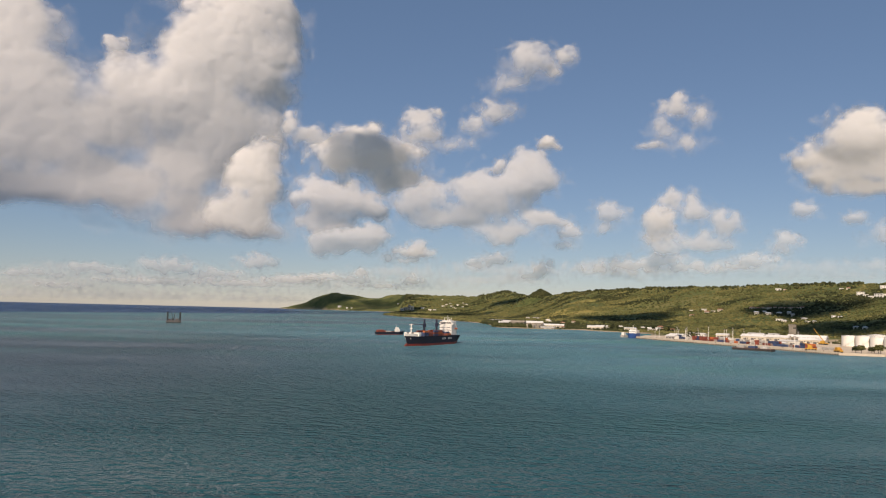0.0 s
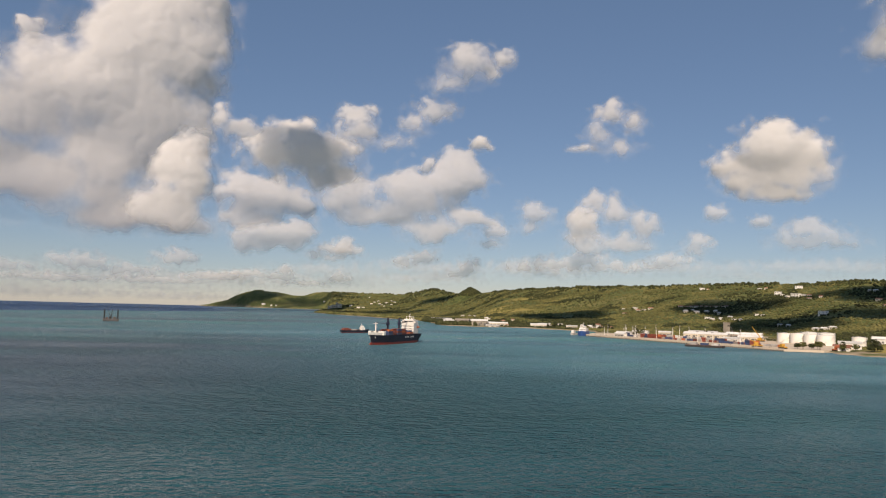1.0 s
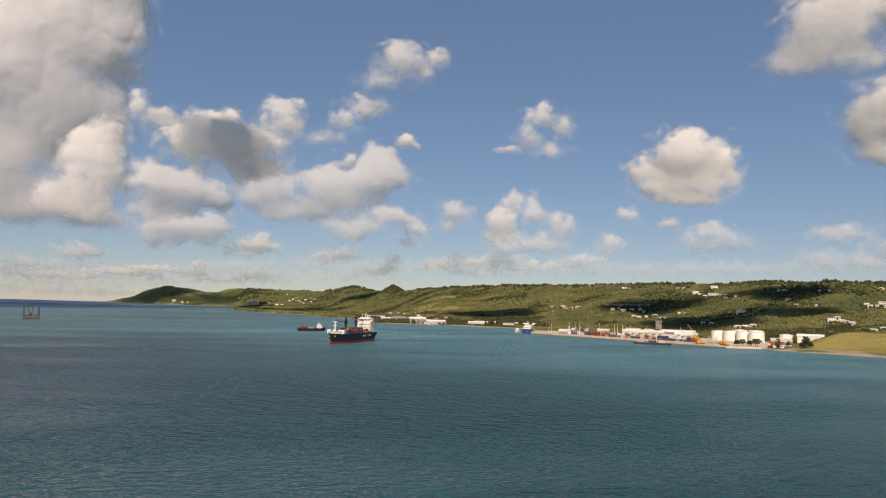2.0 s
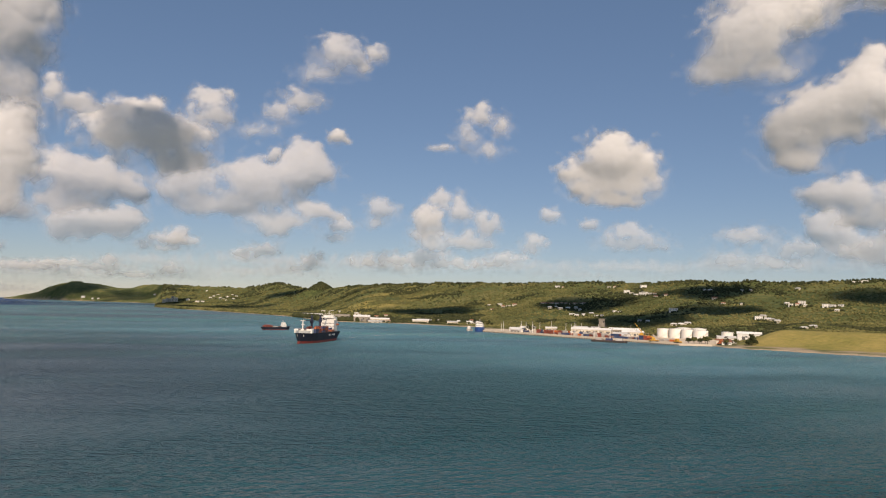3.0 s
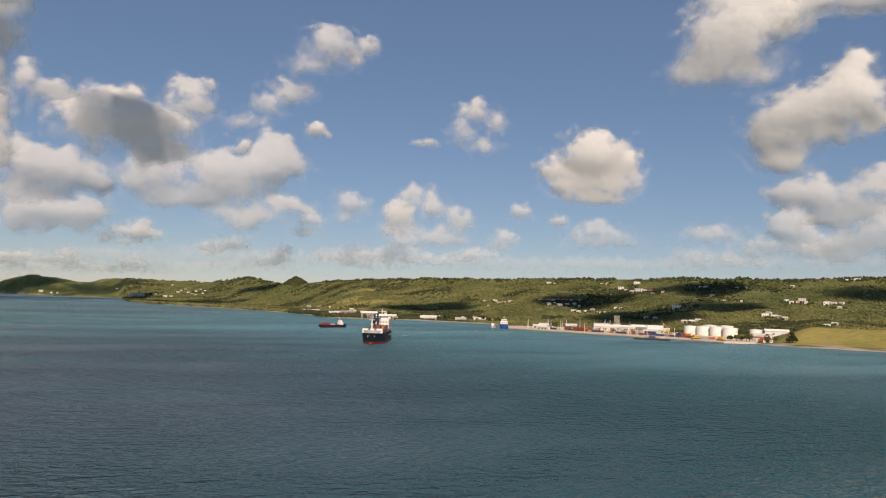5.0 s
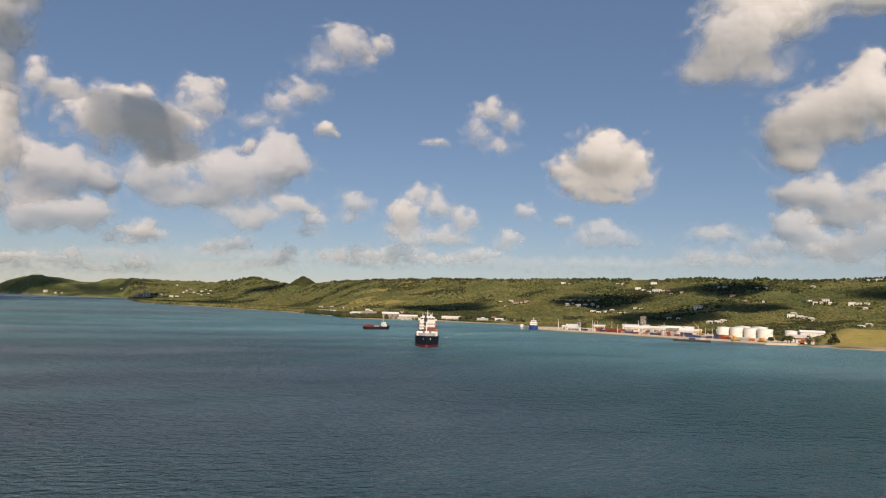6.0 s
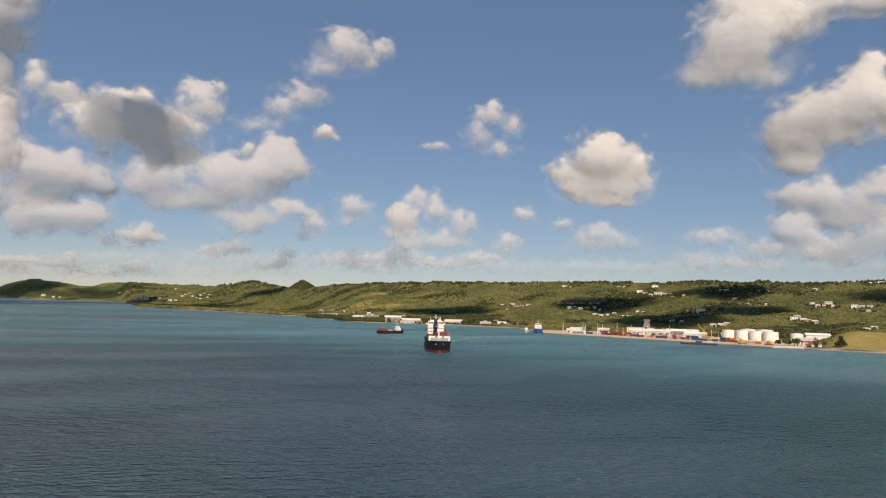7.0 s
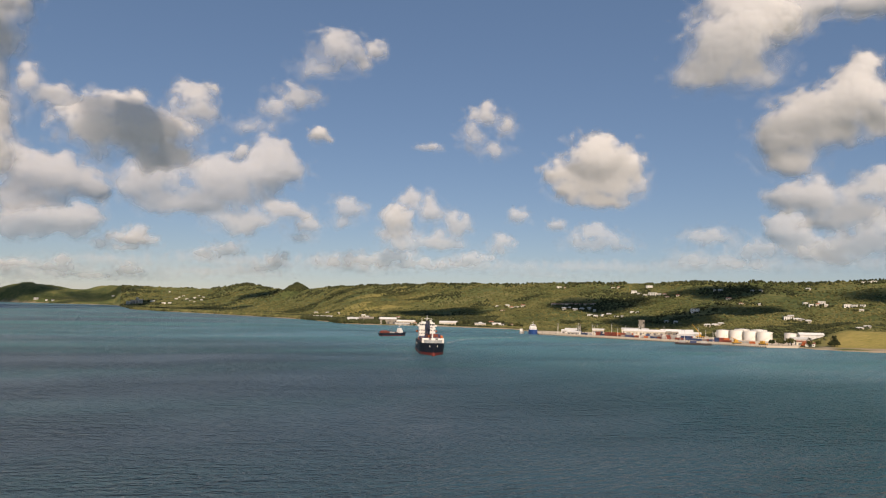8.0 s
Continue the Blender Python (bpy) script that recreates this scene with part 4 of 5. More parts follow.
def storage_tank(x, y, r, h, label="white cylindrical storage tank with a shallow cone roof"):
    z = lie(x, y)
    tank = thing("storage_tank", label, "tank", "tanks behind the quay", pose(x, y, z - 0.3))
    bm = bmesh.new()
    bmesh.ops.create_cone(bm, cap_ends=True, segments=40, radius1=r, radius2=r, depth=h, matrix=Matrix.Translation((0, 0, h / 2)))
    for k in range(1, 5):
        bmesh.ops.create_cone(bm, cap_ends=True, segments=40, radius1=r + 0.06, radius2=r + 0.06, depth=0.14, matrix=Matrix.Translation((0, 0, h * k / 5)))
    part("shell", bm, M["tank"], tank)
    bm = bmesh.new()
    bmesh.ops.create_cone(bm, cap_ends=True, segments=40, radius1=r + 0.12, radius2=0.6, depth=h * 0.07, matrix=Matrix.Translation((0, 0, h * 1.035)))
    part("roof", bm, M["tank"], tank)
    bm = bmesh.new()
    for i in range(24):
        a = math.tau * i / 24
        rod(bm, (r * math.cos(a), r * math.sin(a), h), (r * math.cos(a), r * math.sin(a), h + 0.9), 0.05, None, 4)
    part("railing", bm, M["steel"], tank)
    bm = bmesh.new()
    for i in range(26):
        a = -2.9 + i * 0.045 * 12 / r
        block(bm, -0.5, 0.5, -0.2, 0.2, 0, 0.12)
        bmesh.ops.transform(bm, matrix=Matrix.Translation(((r + 0.5) * math.cos(a), (r + 0.5) * math.sin(a), h * (i + 0.5) / 26)) @ Matrix.Rotation(a, 4, "Z"), verts=bm.verts[-8:])
    part("stair", bm, M["tank"], tank)
    return tank


def shed(x, y, turn, length, width, height, label, wall="cream", roof="tin", doors=4, pitch=0.18, category="warehouse"):
    """A long building with a shallow ridged roof, doors and windows on its long side."""
    z = lie(x, y)
    hall = thing("warehouse", label, category, m=pose(x, y, z - 0.4, 0, 0, turn))
    part("wall", box(-length / 2, length / 2, -width / 2, width / 2, 0, height + 0.4, 0.05), M[wall], hall)
    bm = bmesh.new()
    rise, e = width * pitch, 0.5
    for s in (-1, 1):
        vs = [(-length / 2 - e, s * (width / 2 + e), height + 0.3), (length / 2 + e, s * (width / 2 + e), height + 0.3), (length / 2 + e, 0, height + 0.45 + rise), (-length / 2 - e, 0, height + 0.45 + rise)]
        lo = [bm.verts.new(p) for p in vs]
        hi = [bm.verts.new((p[0], p[1], p[2] + 0.22)) for p in vs]
        bm.faces.new(lo)
        bm.faces.new(hi)
        for i in range(4):
            bm.faces.new((lo[i], lo[(i + 1) % 4], hi[(i + 1) % 4], hi[i]))
    for s in (-1, 1):
        tri = [bm.verts.new((s * length / 2, q, w)) for q, w in ((-width / 2, height + 0.35), (width / 2, height + 0.35), (0, height + 0.4 + rise))]
        bm.faces.new(tri)
    bmesh.ops.recalc_face_normals(bm, faces=bm.faces)
    part("roof", bm, M[roof], hall)
    for i in range(doors):
        c = (i + 0.5) / doors * length - length / 2
        part("door", box(c - 1.4, c + 1.4, -width / 2 - 0.08, -width / 2 + 0.05, 0.4, min(height * 0.72, 4.2)), M["steel"], hall)
        part("window", box(c + 1.9, c + 3.1, -width / 2 - 0.06, -width / 2 + 0.05, height * 0.5, height * 0.75), M["glass"], hall)
    return hall


def silo_tower():
    tower = thing("silo_tower", "tall weathered grey concrete silo tower beside low sheds", "silo", m=pose(388, 768, lie(388, 768) - 0.5, 0, 0, 25))
    part("shaft", box(-2.7, 2.7, -2.7, 2.7, 0, 16.0, 0.15), M["silo"], tower)
    part("headhouse", box(-2.95, 2.95, -2.95, 2.95, 16.0, 17.4, 0.1), M["silo"], tower)
    for k in range(4):
        part("opening", box(-1.8 + k * 1.05, -1.2 + k * 1.05, -2.76, -2.6, 12.6, 14.6), M["glass"], tower)
    part("annex", box(2.8, 11, -3, 3, 0, 5.2, 0.1), M["silo"], tower)
    bm = rod(bmesh.new(), (9, 0, 5.2), (9, 0, 10.5), 0.5, 0.35)
    part("vent_pipe", bm, M["steel"], tower)
    bm = rod(bmesh.new(), (2.8, -1, 15.4), (12, -1, 5.4), 0.35)
    part("conveyor", bm, M["steel"], tower)
    return tower


def mobile_crane(x, y, turn, reach, rise, material, label):
    z = lie(x, y)
    crane = thing("mobile_crane", label, "crane", m=pose(x, y, z, 0, 0, turn))
    part("chassis", box(-4, 4, -1.3, 1.3, 0.7, 1.7, 0.15), M[material], crane)
    part("cab", box(-1, 2.2, -1.3, 1.3, 1.7, 3.6, 0.2), M[material], crane)
    bm = rod(bmesh.new(), (-0.5, 0, 3.2), (reach, 0, rise), 0.42, 0.22, 6)
    part("boom", bm, M[material], crane)
    bm = rod(bmesh.new(), (reach, 0, rise), (reach, 0, rise * 0.45), 0.05, None, 4)
    part("cable", bm, M["steel"], crane)
    for wx in (-3, -1.2, 1.2, 3):
        for side in (-1, 1):
            part("wheel", rod(bmesh.new(), (wx, side * 0.9, 0.6), (wx, side * 1.4, 0.6), 0.6, None, 12), M["rubber"], crane)
    return crane


def cargo_box(material, label):
    c = thing("container", label, "container", "containers on the quay")
    bm = box(-2.3, 2.3, -0.95, 0.95, 0, 1.95)
    for i in range(9):
        for side in (-1, 1):
            block(bm, -2.15 + i * 0.5, -1.92 + i * 0.5, side * 0.95 - 0.04, side * 0.95 + 0.04, 0.15, 1.8)
    part("body", bm, M[material], c)
    for k in (-1, 1):
        part("door", box(2.29, 2.35, k * 0.46 - 0.42, k * 0.46 + 0.42, 0.12, 1.85), M[material], c)
    return c


def light_mast(x, y, h=11.0):
    z = lie(x, y)
    mast = thing("light_mast", "slim pale steel light mast on the quay", "light mast", "light masts on the quay", pose(x, y, z))
    part("pole", rod(bmesh.new(), (0, 0, 0), (0, 0, h), 0.22, 0.12, 6), M["white"], mast)
    part("lamp_head", box(-1.0, 1.0, -0.25, 0.25, h - 0.1, h + 0.25), M["steel"], mast)
    return mast


def moored_barge(x, y, turn, length, width, label):
    b = thing("cargo_barge", label, "barge", m=pose(x, y, 0, 0, 0, turn))
    bm = box(-length / 2, length / 2, -width / 2, width / 2, -0.8, 1.5, 0.3)
    part("hull", bm, M["rubber"], b, "black steel barge hull")
    part("deck", box(-length / 2 + 0.5, length / 2 - 0.5, -width / 2 + 0.4, width / 2 - 0.4, 1.5, 1.7), M["deck"], b)
    for k in range(3):
        c = -length / 2 + (k + 0.7) * length / 3.4
        part("cargo", box(c - 2.6, c + 2.6, -width / 3, width / 3, 1.7, 3.4, 0.1), M["box_grey" if k != 1 else "box_blue"], b)
    return b


def moored_ship(x, y, turn):
    s = thing("moored_vessel", "blue vessel with a tall white bridge moored at the quay", "ship", m=pose(x, y, 0, 0, 0, turn))
    part("hull", hull_bm(30, 11.5, -0.6, 5.4, 5.4, 4, 0.6, True, -0.8), M["blue"], s, "bright blue painted hull")
    house = part("superstructure", box(-4.9, 4.9, -10, 5, 5.4, 9.0, 0.2), M["white"], s, "white superstructure")
    part("bridge", box(-3.8, 3.8, -3, 4, 9.0, 11.6, 0.2), M["white"], house)
    window_row(house, -3.5, 3.5, 4.02, 10.0, 10.9, 6, 0.25)
    window_row(house, -4.4, 4.4, 5.02, 7.0, 7.8, 7, 0.5)
    bm = rod(bmesh.new(), (0, 0, 11.6), (0, 0, 16), 0.25, 0.1)
    rod(bm, (-1.5, 0, 14), (1.5, 0, 14), 0.12)
    part("mast", bm, M["white"], s)
    part("funnel", box(-1.2, 1.2, -8.5, -6.0, 9.0, 12.0, 0.3), M["blue"], s)
    return s


def workboat(x, y, turn, label, material="white"):
    w = thing("workboat", label, "boat", m=pose(x, y, 0, 0, 0, turn))
    part("hull", hull_bm(16, 5.0, -0.4, 1.9, 1.9, 3, 0.5, True, -0.5), M[material], w)
    part("cabin", box(-1.6, 1.6, -2, 3, 1.9, 4.4, 0.2), M["white"], w)
    part("mast", rod(bmesh.new(), (0, 0, 4.4), (0, 0, 7.5), 0.1, 0.06, 5), M["steel"], w)
    return w


build_quay()
for x, y, r, h in ((357, 606, 7.0, 9.2), (361, 592, 7.0, 9.6), (365, 578, 7.0, 9.4), (368, 564, 7.0, 9.2), (377, 600, 7.4, 10.6), (382, 583, 7.4, 10.6)):
    storage_tank(x, y, r, h)
storage_tank(392, 554, 5.5, 8.4, "small white storage tank apart from the others")
shed(414, 548, -42, 22, 10, 6.5, "low white storehouse with a pale sheet roof", "white", doors=2)
shed(350, 510, -35, 16, 8, 4.5, "low white storehouse beside the bushes", "white", doors=2)
shed(318, 682, -42, 44, 11, 4.2, "long cream port warehouse with a pale roof", "cream", doors=6)
shed(300, 742, -35, 13, 7, 3.4, "small beige port office with a flat-pitched roof", "cream", doors=3)
shed(262, 640, -75, 12, 5, 2.6, "small white shed on the quay", "white", doors=2)
shed(244, 722, -50, 16, 6, 2.8, "low white shed near the quay end", "white", doors=3)
shed(282, 768, -40, 18, 7, 3.2, "low pale shed behind the quay", "white", doors=2)
shed(283, 578, -70, 10, 5, 2.4, "cream shed between the containers", "cream", doors=2)
shed(340, 636, -42, 22, 9, 3.6, "long cream storehouse behind the quay", "cream", doors=4)
shed(133, 1016, -12, 24, 13, 7.2, "tall weathered grey shipyard hall on the point", "silo", "tin", 3)
shed(112, 1052, -20, 22, 12, 7.0, "grey shipyard hall beside dark trees", "silo", "silo", 3)
shed(90, 1050, -10, 15, 9, 6.0, "white two-storey shipyard office among dark trees", "white", doors=3)
shed(122, 1118, -16, 30, 9, 4.0, "long pale roof behind the shipyard", "cream", doors=4)
shed(162, 1022, -14, 30, 9, 4.2, "long cream waterfront shed beside the shipyard", "cream", doors=5)
shed(150, 1000, -24, 20, 5, 2.2, "low sand-coloured slipway shed on the shore", "cream", doors=3)
shed(104, 1285, -12, 40, 12, 4.0, "long white roof among the trees on the low shore", "white", doors=4)
shed(150, 1230, -14, 22, 10, 3.6, "pale roof among the trees on the low shore", "cream", doors=3)
shed(218, 992, -20, 24, 8, 4.0, "cream waterfront building under trees", "cream", doors=4, category="building")
shed(240, 1040, -20, 22, 9, 3.6, "long low hall with a white roof", "white", doors=4)
shed(262, 972, -22, 16, 6, 3.4, "low cream waterfront building", "cream", doors=3, category="building")
shed(300, 985, -26, 18, 6, 3.6, "white waterfront building under trees", "white", doors=3, category="building")
shed(228, 690, -70, 14, 5, 2.6, "low white shed behind the quay edge", "white", doors=3)
shed(330, 712, -42, 30, 10, 5.0, "open-sided cream storehouse behind the containers", "cream", doors=5)
shed(352, 668, -42, 34, 11, 5.0, "long weathered storehouse below the silo tower", "silo", doors=6)
shed(300, 600, -60, 16, 6, 3.2, "small white shed beside the tanks", "white", doors=2)
shed(402, 642, -42, 26, 9, 4.2, "cream storehouse behind the tanks", "cream", doors=4)
shed(330, 492, -38, 12, 5, 3.0, "red-roofed shack on the shore beside bushes", "cream", "rust_roof", doors=2)
shed(322, 480, -30, 8, 4, 2.6, "small white shack on the shore", "white", "rust_roof", doors=1)
silo_tower()
mobile_crane(272, 512, 160, 5, 5.5, "yellow", "yellow mobile crane parked on the quay")
mobile_crane(343, 624, 130, 8, 14, "yellow", "yellow crane with a raised boom behind the tanks")
mobile_crane(318, 482, 20, 5, 5.0, "box_orange", "orange-red loader on the shore beside the bushes")
mobile_crane(281, 492, 90, 3, 3.4, "yellow", "small yellow loader at the quay corner")
moored_barge(235, 525, -48, 30, 7, "black barge with pale cargo moored along the quay")
moored_ship(200, 728, 150).scale = (0.82, 0.82, 0.9)
workboat(193, 741, 140, "white workboat with a grey hull tied up near the quay end", "box_grey").scale = (0.95, 0.95, 1.2)
protos = [cargo_box("box_red", "rusty red container standing on the quay"), cargo_box("box_orange", "faded orange container standing on the quay"),
          cargo_box("box_blue", "dull blue container standing on the quay"), cargo_box("box_grey", "pale grey container standing on the quay")]
rnd = random.Random(21)
edge = Vector((278 - 199, 486 - 716, 0)).normalized()
inland = Vector((-edge.y, edge.x, 0))
used = [False] * 4
for start, count, kinds in ((70, 7, (0, 0, 2)), (92, 12, (0, 0, 0, 1)), (122, 6, (3, 1)), (150, 5, (0, 3)), (172, 9, (2, 3, 0)), (198, 7, (2, 0, 2)), (214, 7, (0, 0, 1, 3)), (234, 6, (3, 1)), (40, 5, (3, 2)), (104, 6, (0, 2, 3)), (136, 5, (2, 3)), (160, 6, (0, 3, 3)), (184, 6, (2, 2, 3))):
    for i in range(count):
        p = Vector((199, 716, 0)) + edge * (start * 0.88 + (i % 4) * 5.2 + rnd.uniform(-0.4, 0.4)) + inland * (24 + (i // 4) * 2.9 + rnd.uniform(-0.3, 0.3))
        stack = rnd.choice((1, 1, 2))
        for k in range(stack):
            c = rnd.choice(kinds)
            m = pose(p.x, p.y, 1.7 + k * 1.97, 0, 0, math.degrees(math.atan2(edge.y, edge.x)) + rnd.uniform(-2, 2))
            if used[c]:
                copy_thing(protos[c], m)
            else:
                protos[c].matrix_basis, used[c] = m, True
for s, off in ((20, 9), (45, 14), (66, 10), (90, 16), (118, 10), (140, 18), (165, 10), (190, 15), (30, 30), (104, 32), (12, 20), (38, 22), (52, 36), (58, 18), (74, 30), (82, 44), (98, 50), (112, 24), (128, 40), (150, 34), (158, 52), (176, 30), (26, 42)):
    p = Vector((199, 716, 0)) + edge * s + inland * off
    light_mast(p.x, p.y, 9 + (s % 5))
wake("pale lane of disturbed water behind the ship", [(6, 538), (18, 558), (34, 580), (54, 602), (72, 618), (100, 634), (132, 646), (164, 652), (190, 654)], 2.8)
wake("white breakers on the outer reef", [(-905, 1709), (-890, 1702), (-876, 1696), (-862, 1689), (-850, 1683)], 3.5)
wake("faint pale lane of water behind the supply boat", [(-66, 660), (-90, 652), (-120, 645), (-160, 640), (-210, 640), (-270, 645), (-340, 655)], 1.8)


# ---- houses on the slopes ----
def house_proto(w, d, h, wall, roof, flat=False, storeys=1):
    hs = new("house")
    part("wall", box(-w / 2, w / 2, -d / 2, d / 2, -2.5, h, 0.05), M[wall], hs)
    if flat:
        part("roof", box(-w / 2 - 0.3, w / 2 + 0.3, -d / 2 - 0.3, d / 2 + 0.3, h, h + 0.35, 0.05), M[roof], hs)
    else:
        bm = bmesh.new()
        e, r = 0.5, d * 0.28
        lo = [bm.verts.new(p) for p in ((-w / 2 - e, -d / 2 - e, h), (w / 2 + e, -d / 2 - e, h), (w / 2 + e, d / 2 + e, h), (-w / 2 - e, d / 2 + e, h))]
        hi = [bm.verts.new((s * (w / 2 - d * 0.2), 0, h + r)) for s in (-1, 1)]
        for f in ((lo[0], lo[1], hi[1], hi[0]), (lo[2], lo[3], hi[0], hi[1]), (lo[1], lo[2], hi[1]), (lo[3], lo[0], hi[0]), tuple(reversed(lo))):
            bm.faces.new(f)
        part("roof", bm, M[roof], hs)
    n = max(2, int(w / 3))
    for s in range(storeys):
        z = h / storeys * s + 1.0
        for i in range(n):
            x = -w / 2 + w * (i + 0.5) / n
            if i == n // 2 and s == 0:
                part("door", box(x - 0.5, x + 0.5, -d / 2 - 0.06, -d / 2 + 0.02, 0, 2.0), M["steel"], hs)
            else:
                part("window", box(x - 0.6, x + 0.6, -d / 2 - 0.05, -d / 2 + 0.02, z, z + 1.1), M["glass"], hs)
    return hs


HOUSES = {
    "white": (house_proto(7, 5, 3.0, "cream", "tin"), "cream house with a pale sheet roof among the bush"),
    "flat": (house_proto(7.5, 5.5, 3.3, "white", "white", True), "white flat-roofed house among the bush"),
    "red": (house_proto(7, 5, 2.9, "cream", "rust_roof"), "cream house with a rusty red roof"),
    "big": (house_proto(11, 7, 6.0, "white", "white", True, 2), "large white two-storey house on the slope"),
}
fresh = {k: True for k in HOUSES}
GARDENS = []


def houses(kind, group, spots, size=1.0):
    """Sets one kind of house at each spot, turned to the sea."""
    proto, label = HOUSES[kind]
    rnd = random.Random(len(spots) * 31 + int(spots[0][0]))
    GARDENS.extend(spots if size == 1.0 else ())
    for x, y in spots:
        turn = -math.degrees(math.atan2(x - PIVOT[0], y - PIVOT[1])) + rnd.uniform(-28, 28)
        m = pose(x, y, lie(x, y) + 0.4, 0, 0, turn)
        if fresh[kind] and size == 1.0:
            proto.matrix_basis, fresh[kind], ob = m, False, proto
        else:
            ob = copy_thing(proto, m)
            k = size * rnd.uniform(0.65, 1.0)
            ob.scale = (k * rnd.uniform(0.8, 1.5), k, k * rnd.uniform(0.85, 1.05))
        tagged(ob, label, "house", group)


houses("flat", "houses on the first slope", [(477, 1265), (486, 1244), (455, 1268)])
houses("red", "houses on the first slope", [(474, 1243), (496, 1237), (434, 1208)])
houses("red", "row of red-roofed houses", [(525, 1173), (534, 1171), (541, 1167), (548, 1161), (557, 1159), (565, 1156), (571, 1150), (576, 1143), (584, 1139), (590, 1134)])
houses("white", "houses below the red-roofed row", [(500, 1103), (516, 1109), (510, 1083), (532, 1093), (546, 1090), (541, 1068)])
houses("flat", "houses above the port", [(498, 1023), (510, 1007), (515, 976), (563, 995)])
houses("white", "houses above the port", [(496, 1005), (530, 1014), (519, 966), (567, 985)])
houses("big", "large houses near the crest", [(692, 1142), (736, 1149), (685, 1081)])
houses("flat", "houses near the crest", [(687, 1121), (681, 1098), (692, 1074), (711, 1230), (654, 1345)])
houses("red", "houses near the crest", [(697, 1063), (719, 1222), (657, 1327), (684, 1015), (680, 1038)])
houses("big", "large houses on the slope", [(614, 735), (594, 884), (728, 727), (727, 766)])
houses("white", "houses on the near slope", [(626, 739), (616, 721), (617, 715), (612, 701), (719, 753), (707, 692)])
houses("flat", "houses on the near slope", [(731, 718), (734, 708), (715, 775), (729, 795)])
houses("red", "houses on the near slope", [(721, 768), (680, 872), (715, 929)])
houses("white", "houses along the skyline", [(754, 997), (756, 986), (784, 940), (791, 928), (696, 850), (830, 866)])
houses("flat", "houses along the skyline", [(885, 798), (893, 795), (880, 804)])
houses("white", "sheds behind the port", [(502, 769), (507, 761), (520, 763), (514, 860), (514, 841), (494, 543), (480, 542)])
houses("white", "houses along the shore", [(210, 1742), (218, 1664), (200, 1335), (201, 1316), (277, 1084), (302, 1048), (208, 1534)])
houses("red", "houses along the shore", [(176, 1049), (173, 1007), (325, 1025), (329, 995), (337, 1075), (208, 1212), (229, 1224)])
houses("flat", "far hillside village", [(6, 3570), (25, 3591), (30, 3431), (39, 3325), (64, 3434), (92, 3563), (84, 3321), (106, 3490), (-12, 3495), (49, 3239)], 1.5)
houses("big", "far shore buildings", [(-74, 3275), (-51, 3269), (-114, 3451), (-610, 4247), (-660, 4270)], 1.5)
houses("flat", "far shore buildings", [(-18, 4009), (-294, 4276), (-580, 4240)], 1.6)


def hotel(x, y):
    h = thing("hotel", "large stepped cream hotel on the far shore", "hotel", m=pose(x, y, lie(x, y) - 2, 0, 0, -2))
    for k, (x0, x1, z) in enumerate(((-34, -18, 14), (-18, 4, 19), (4, 16, 30), (16, 32, 24))):
        wing = part("wing", box(x0, x1 - 0.1, -9, 9, 0, z, 0.3), M["cream"], h)
        part("roof", box(x0 - 0.3, x1 + 0.2, -9.4, 9.4, z, z + 1.2), M["tin"], wing)
        for s in range(int(z / 5)):
            part("window", box(x0 + 1.5, x1 - 1.5, -9.12, -8.9, 3 + s * 5, 5 + s * 5), M["glass"], wing)
    return h


hotel(-189, 3400)


# ---- shade on the slopes ----
for x, y, w, d in ((562, 1125, 135, 130), (515, 880, 125, 108), (752, 975, 118, 88), (812, 690, 110, 80), (352, 1285, 115, 95), (640, 840, 80, 60)):
    shade_cloud(x, y, w, d, turn=-math.degrees(math.atan2(x - PIVOT[0], y - PIVOT[1])))
# one more, unseen, is added between the sun and the grey cumulus for shade
shade_cloud(-215, 1950, 170, 150, 1400.0, 445.0, 0.0, 0.3)
# unseen clouds added to darken the far headland and hills
for x, y, w, d, h in ((265, 3020, 170, 120, 1600), (-740, 4430, 360, 280, 1950), (-20, 2750, 150, 150, 1500)):
    shade_cloud(x, y, w, d, h, thick=0.4)





# ---- trees and bush ----
def tree_proto(height, spread, seed, leaf, lumps=70):
    rnd = random.Random(seed)
    t = new("tree")
    bm = rod(bmesh.new(), (0, 0, -0.6), (0.1, 0, height * 0.55), 0.24, 0.12, 7)
    for k in range(6):
        a = k * 1.05 + rnd.uniform(-0.3, 0.3)
        rod(bm, (0.05, 0, height * (0.3 + 0.04 * k)), (spread * 0.6 * math.cos(a), spread * 0.6 * math.sin(a), height * rnd.uniform(0.6, 0.85)), 0.09, 0.03, 5)
    part("trunk", bm, M["bark"], t)
    bm = bmesh.new()
    for k in range(lumps):
        a, q = rnd.uniform(0, 6.283), rnd.random() ** 0.6
        z = height * rnd.uniform(0.38, 1.0)
        reach = spread * q * (1.05 - abs(z / height - 0.62) * 1.3)
        s = spread * rnd.uniform(0.12, 0.28)
        r = bmesh.ops.create_icosphere(bm, subdivisions=1, radius=s, matrix=Matrix.Translation((reach * math.cos(a), reach * math.sin(a), z)) @ Matrix.Rotation(rnd.uniform(0, 3), 4, "Z") @ Matrix.Diagonal((1, rnd.uniform(0.6, 1), rnd.uniform(0.5, 0.8), 1)))
        for v in r["verts"]:
            v.co += Vector((rnd.uniform(-1, 1), rnd.uniform(-1, 1), rnd.uniform(-1, 1))) * s * 0.22
    part("crown", bm, M[leaf], t)
    return t


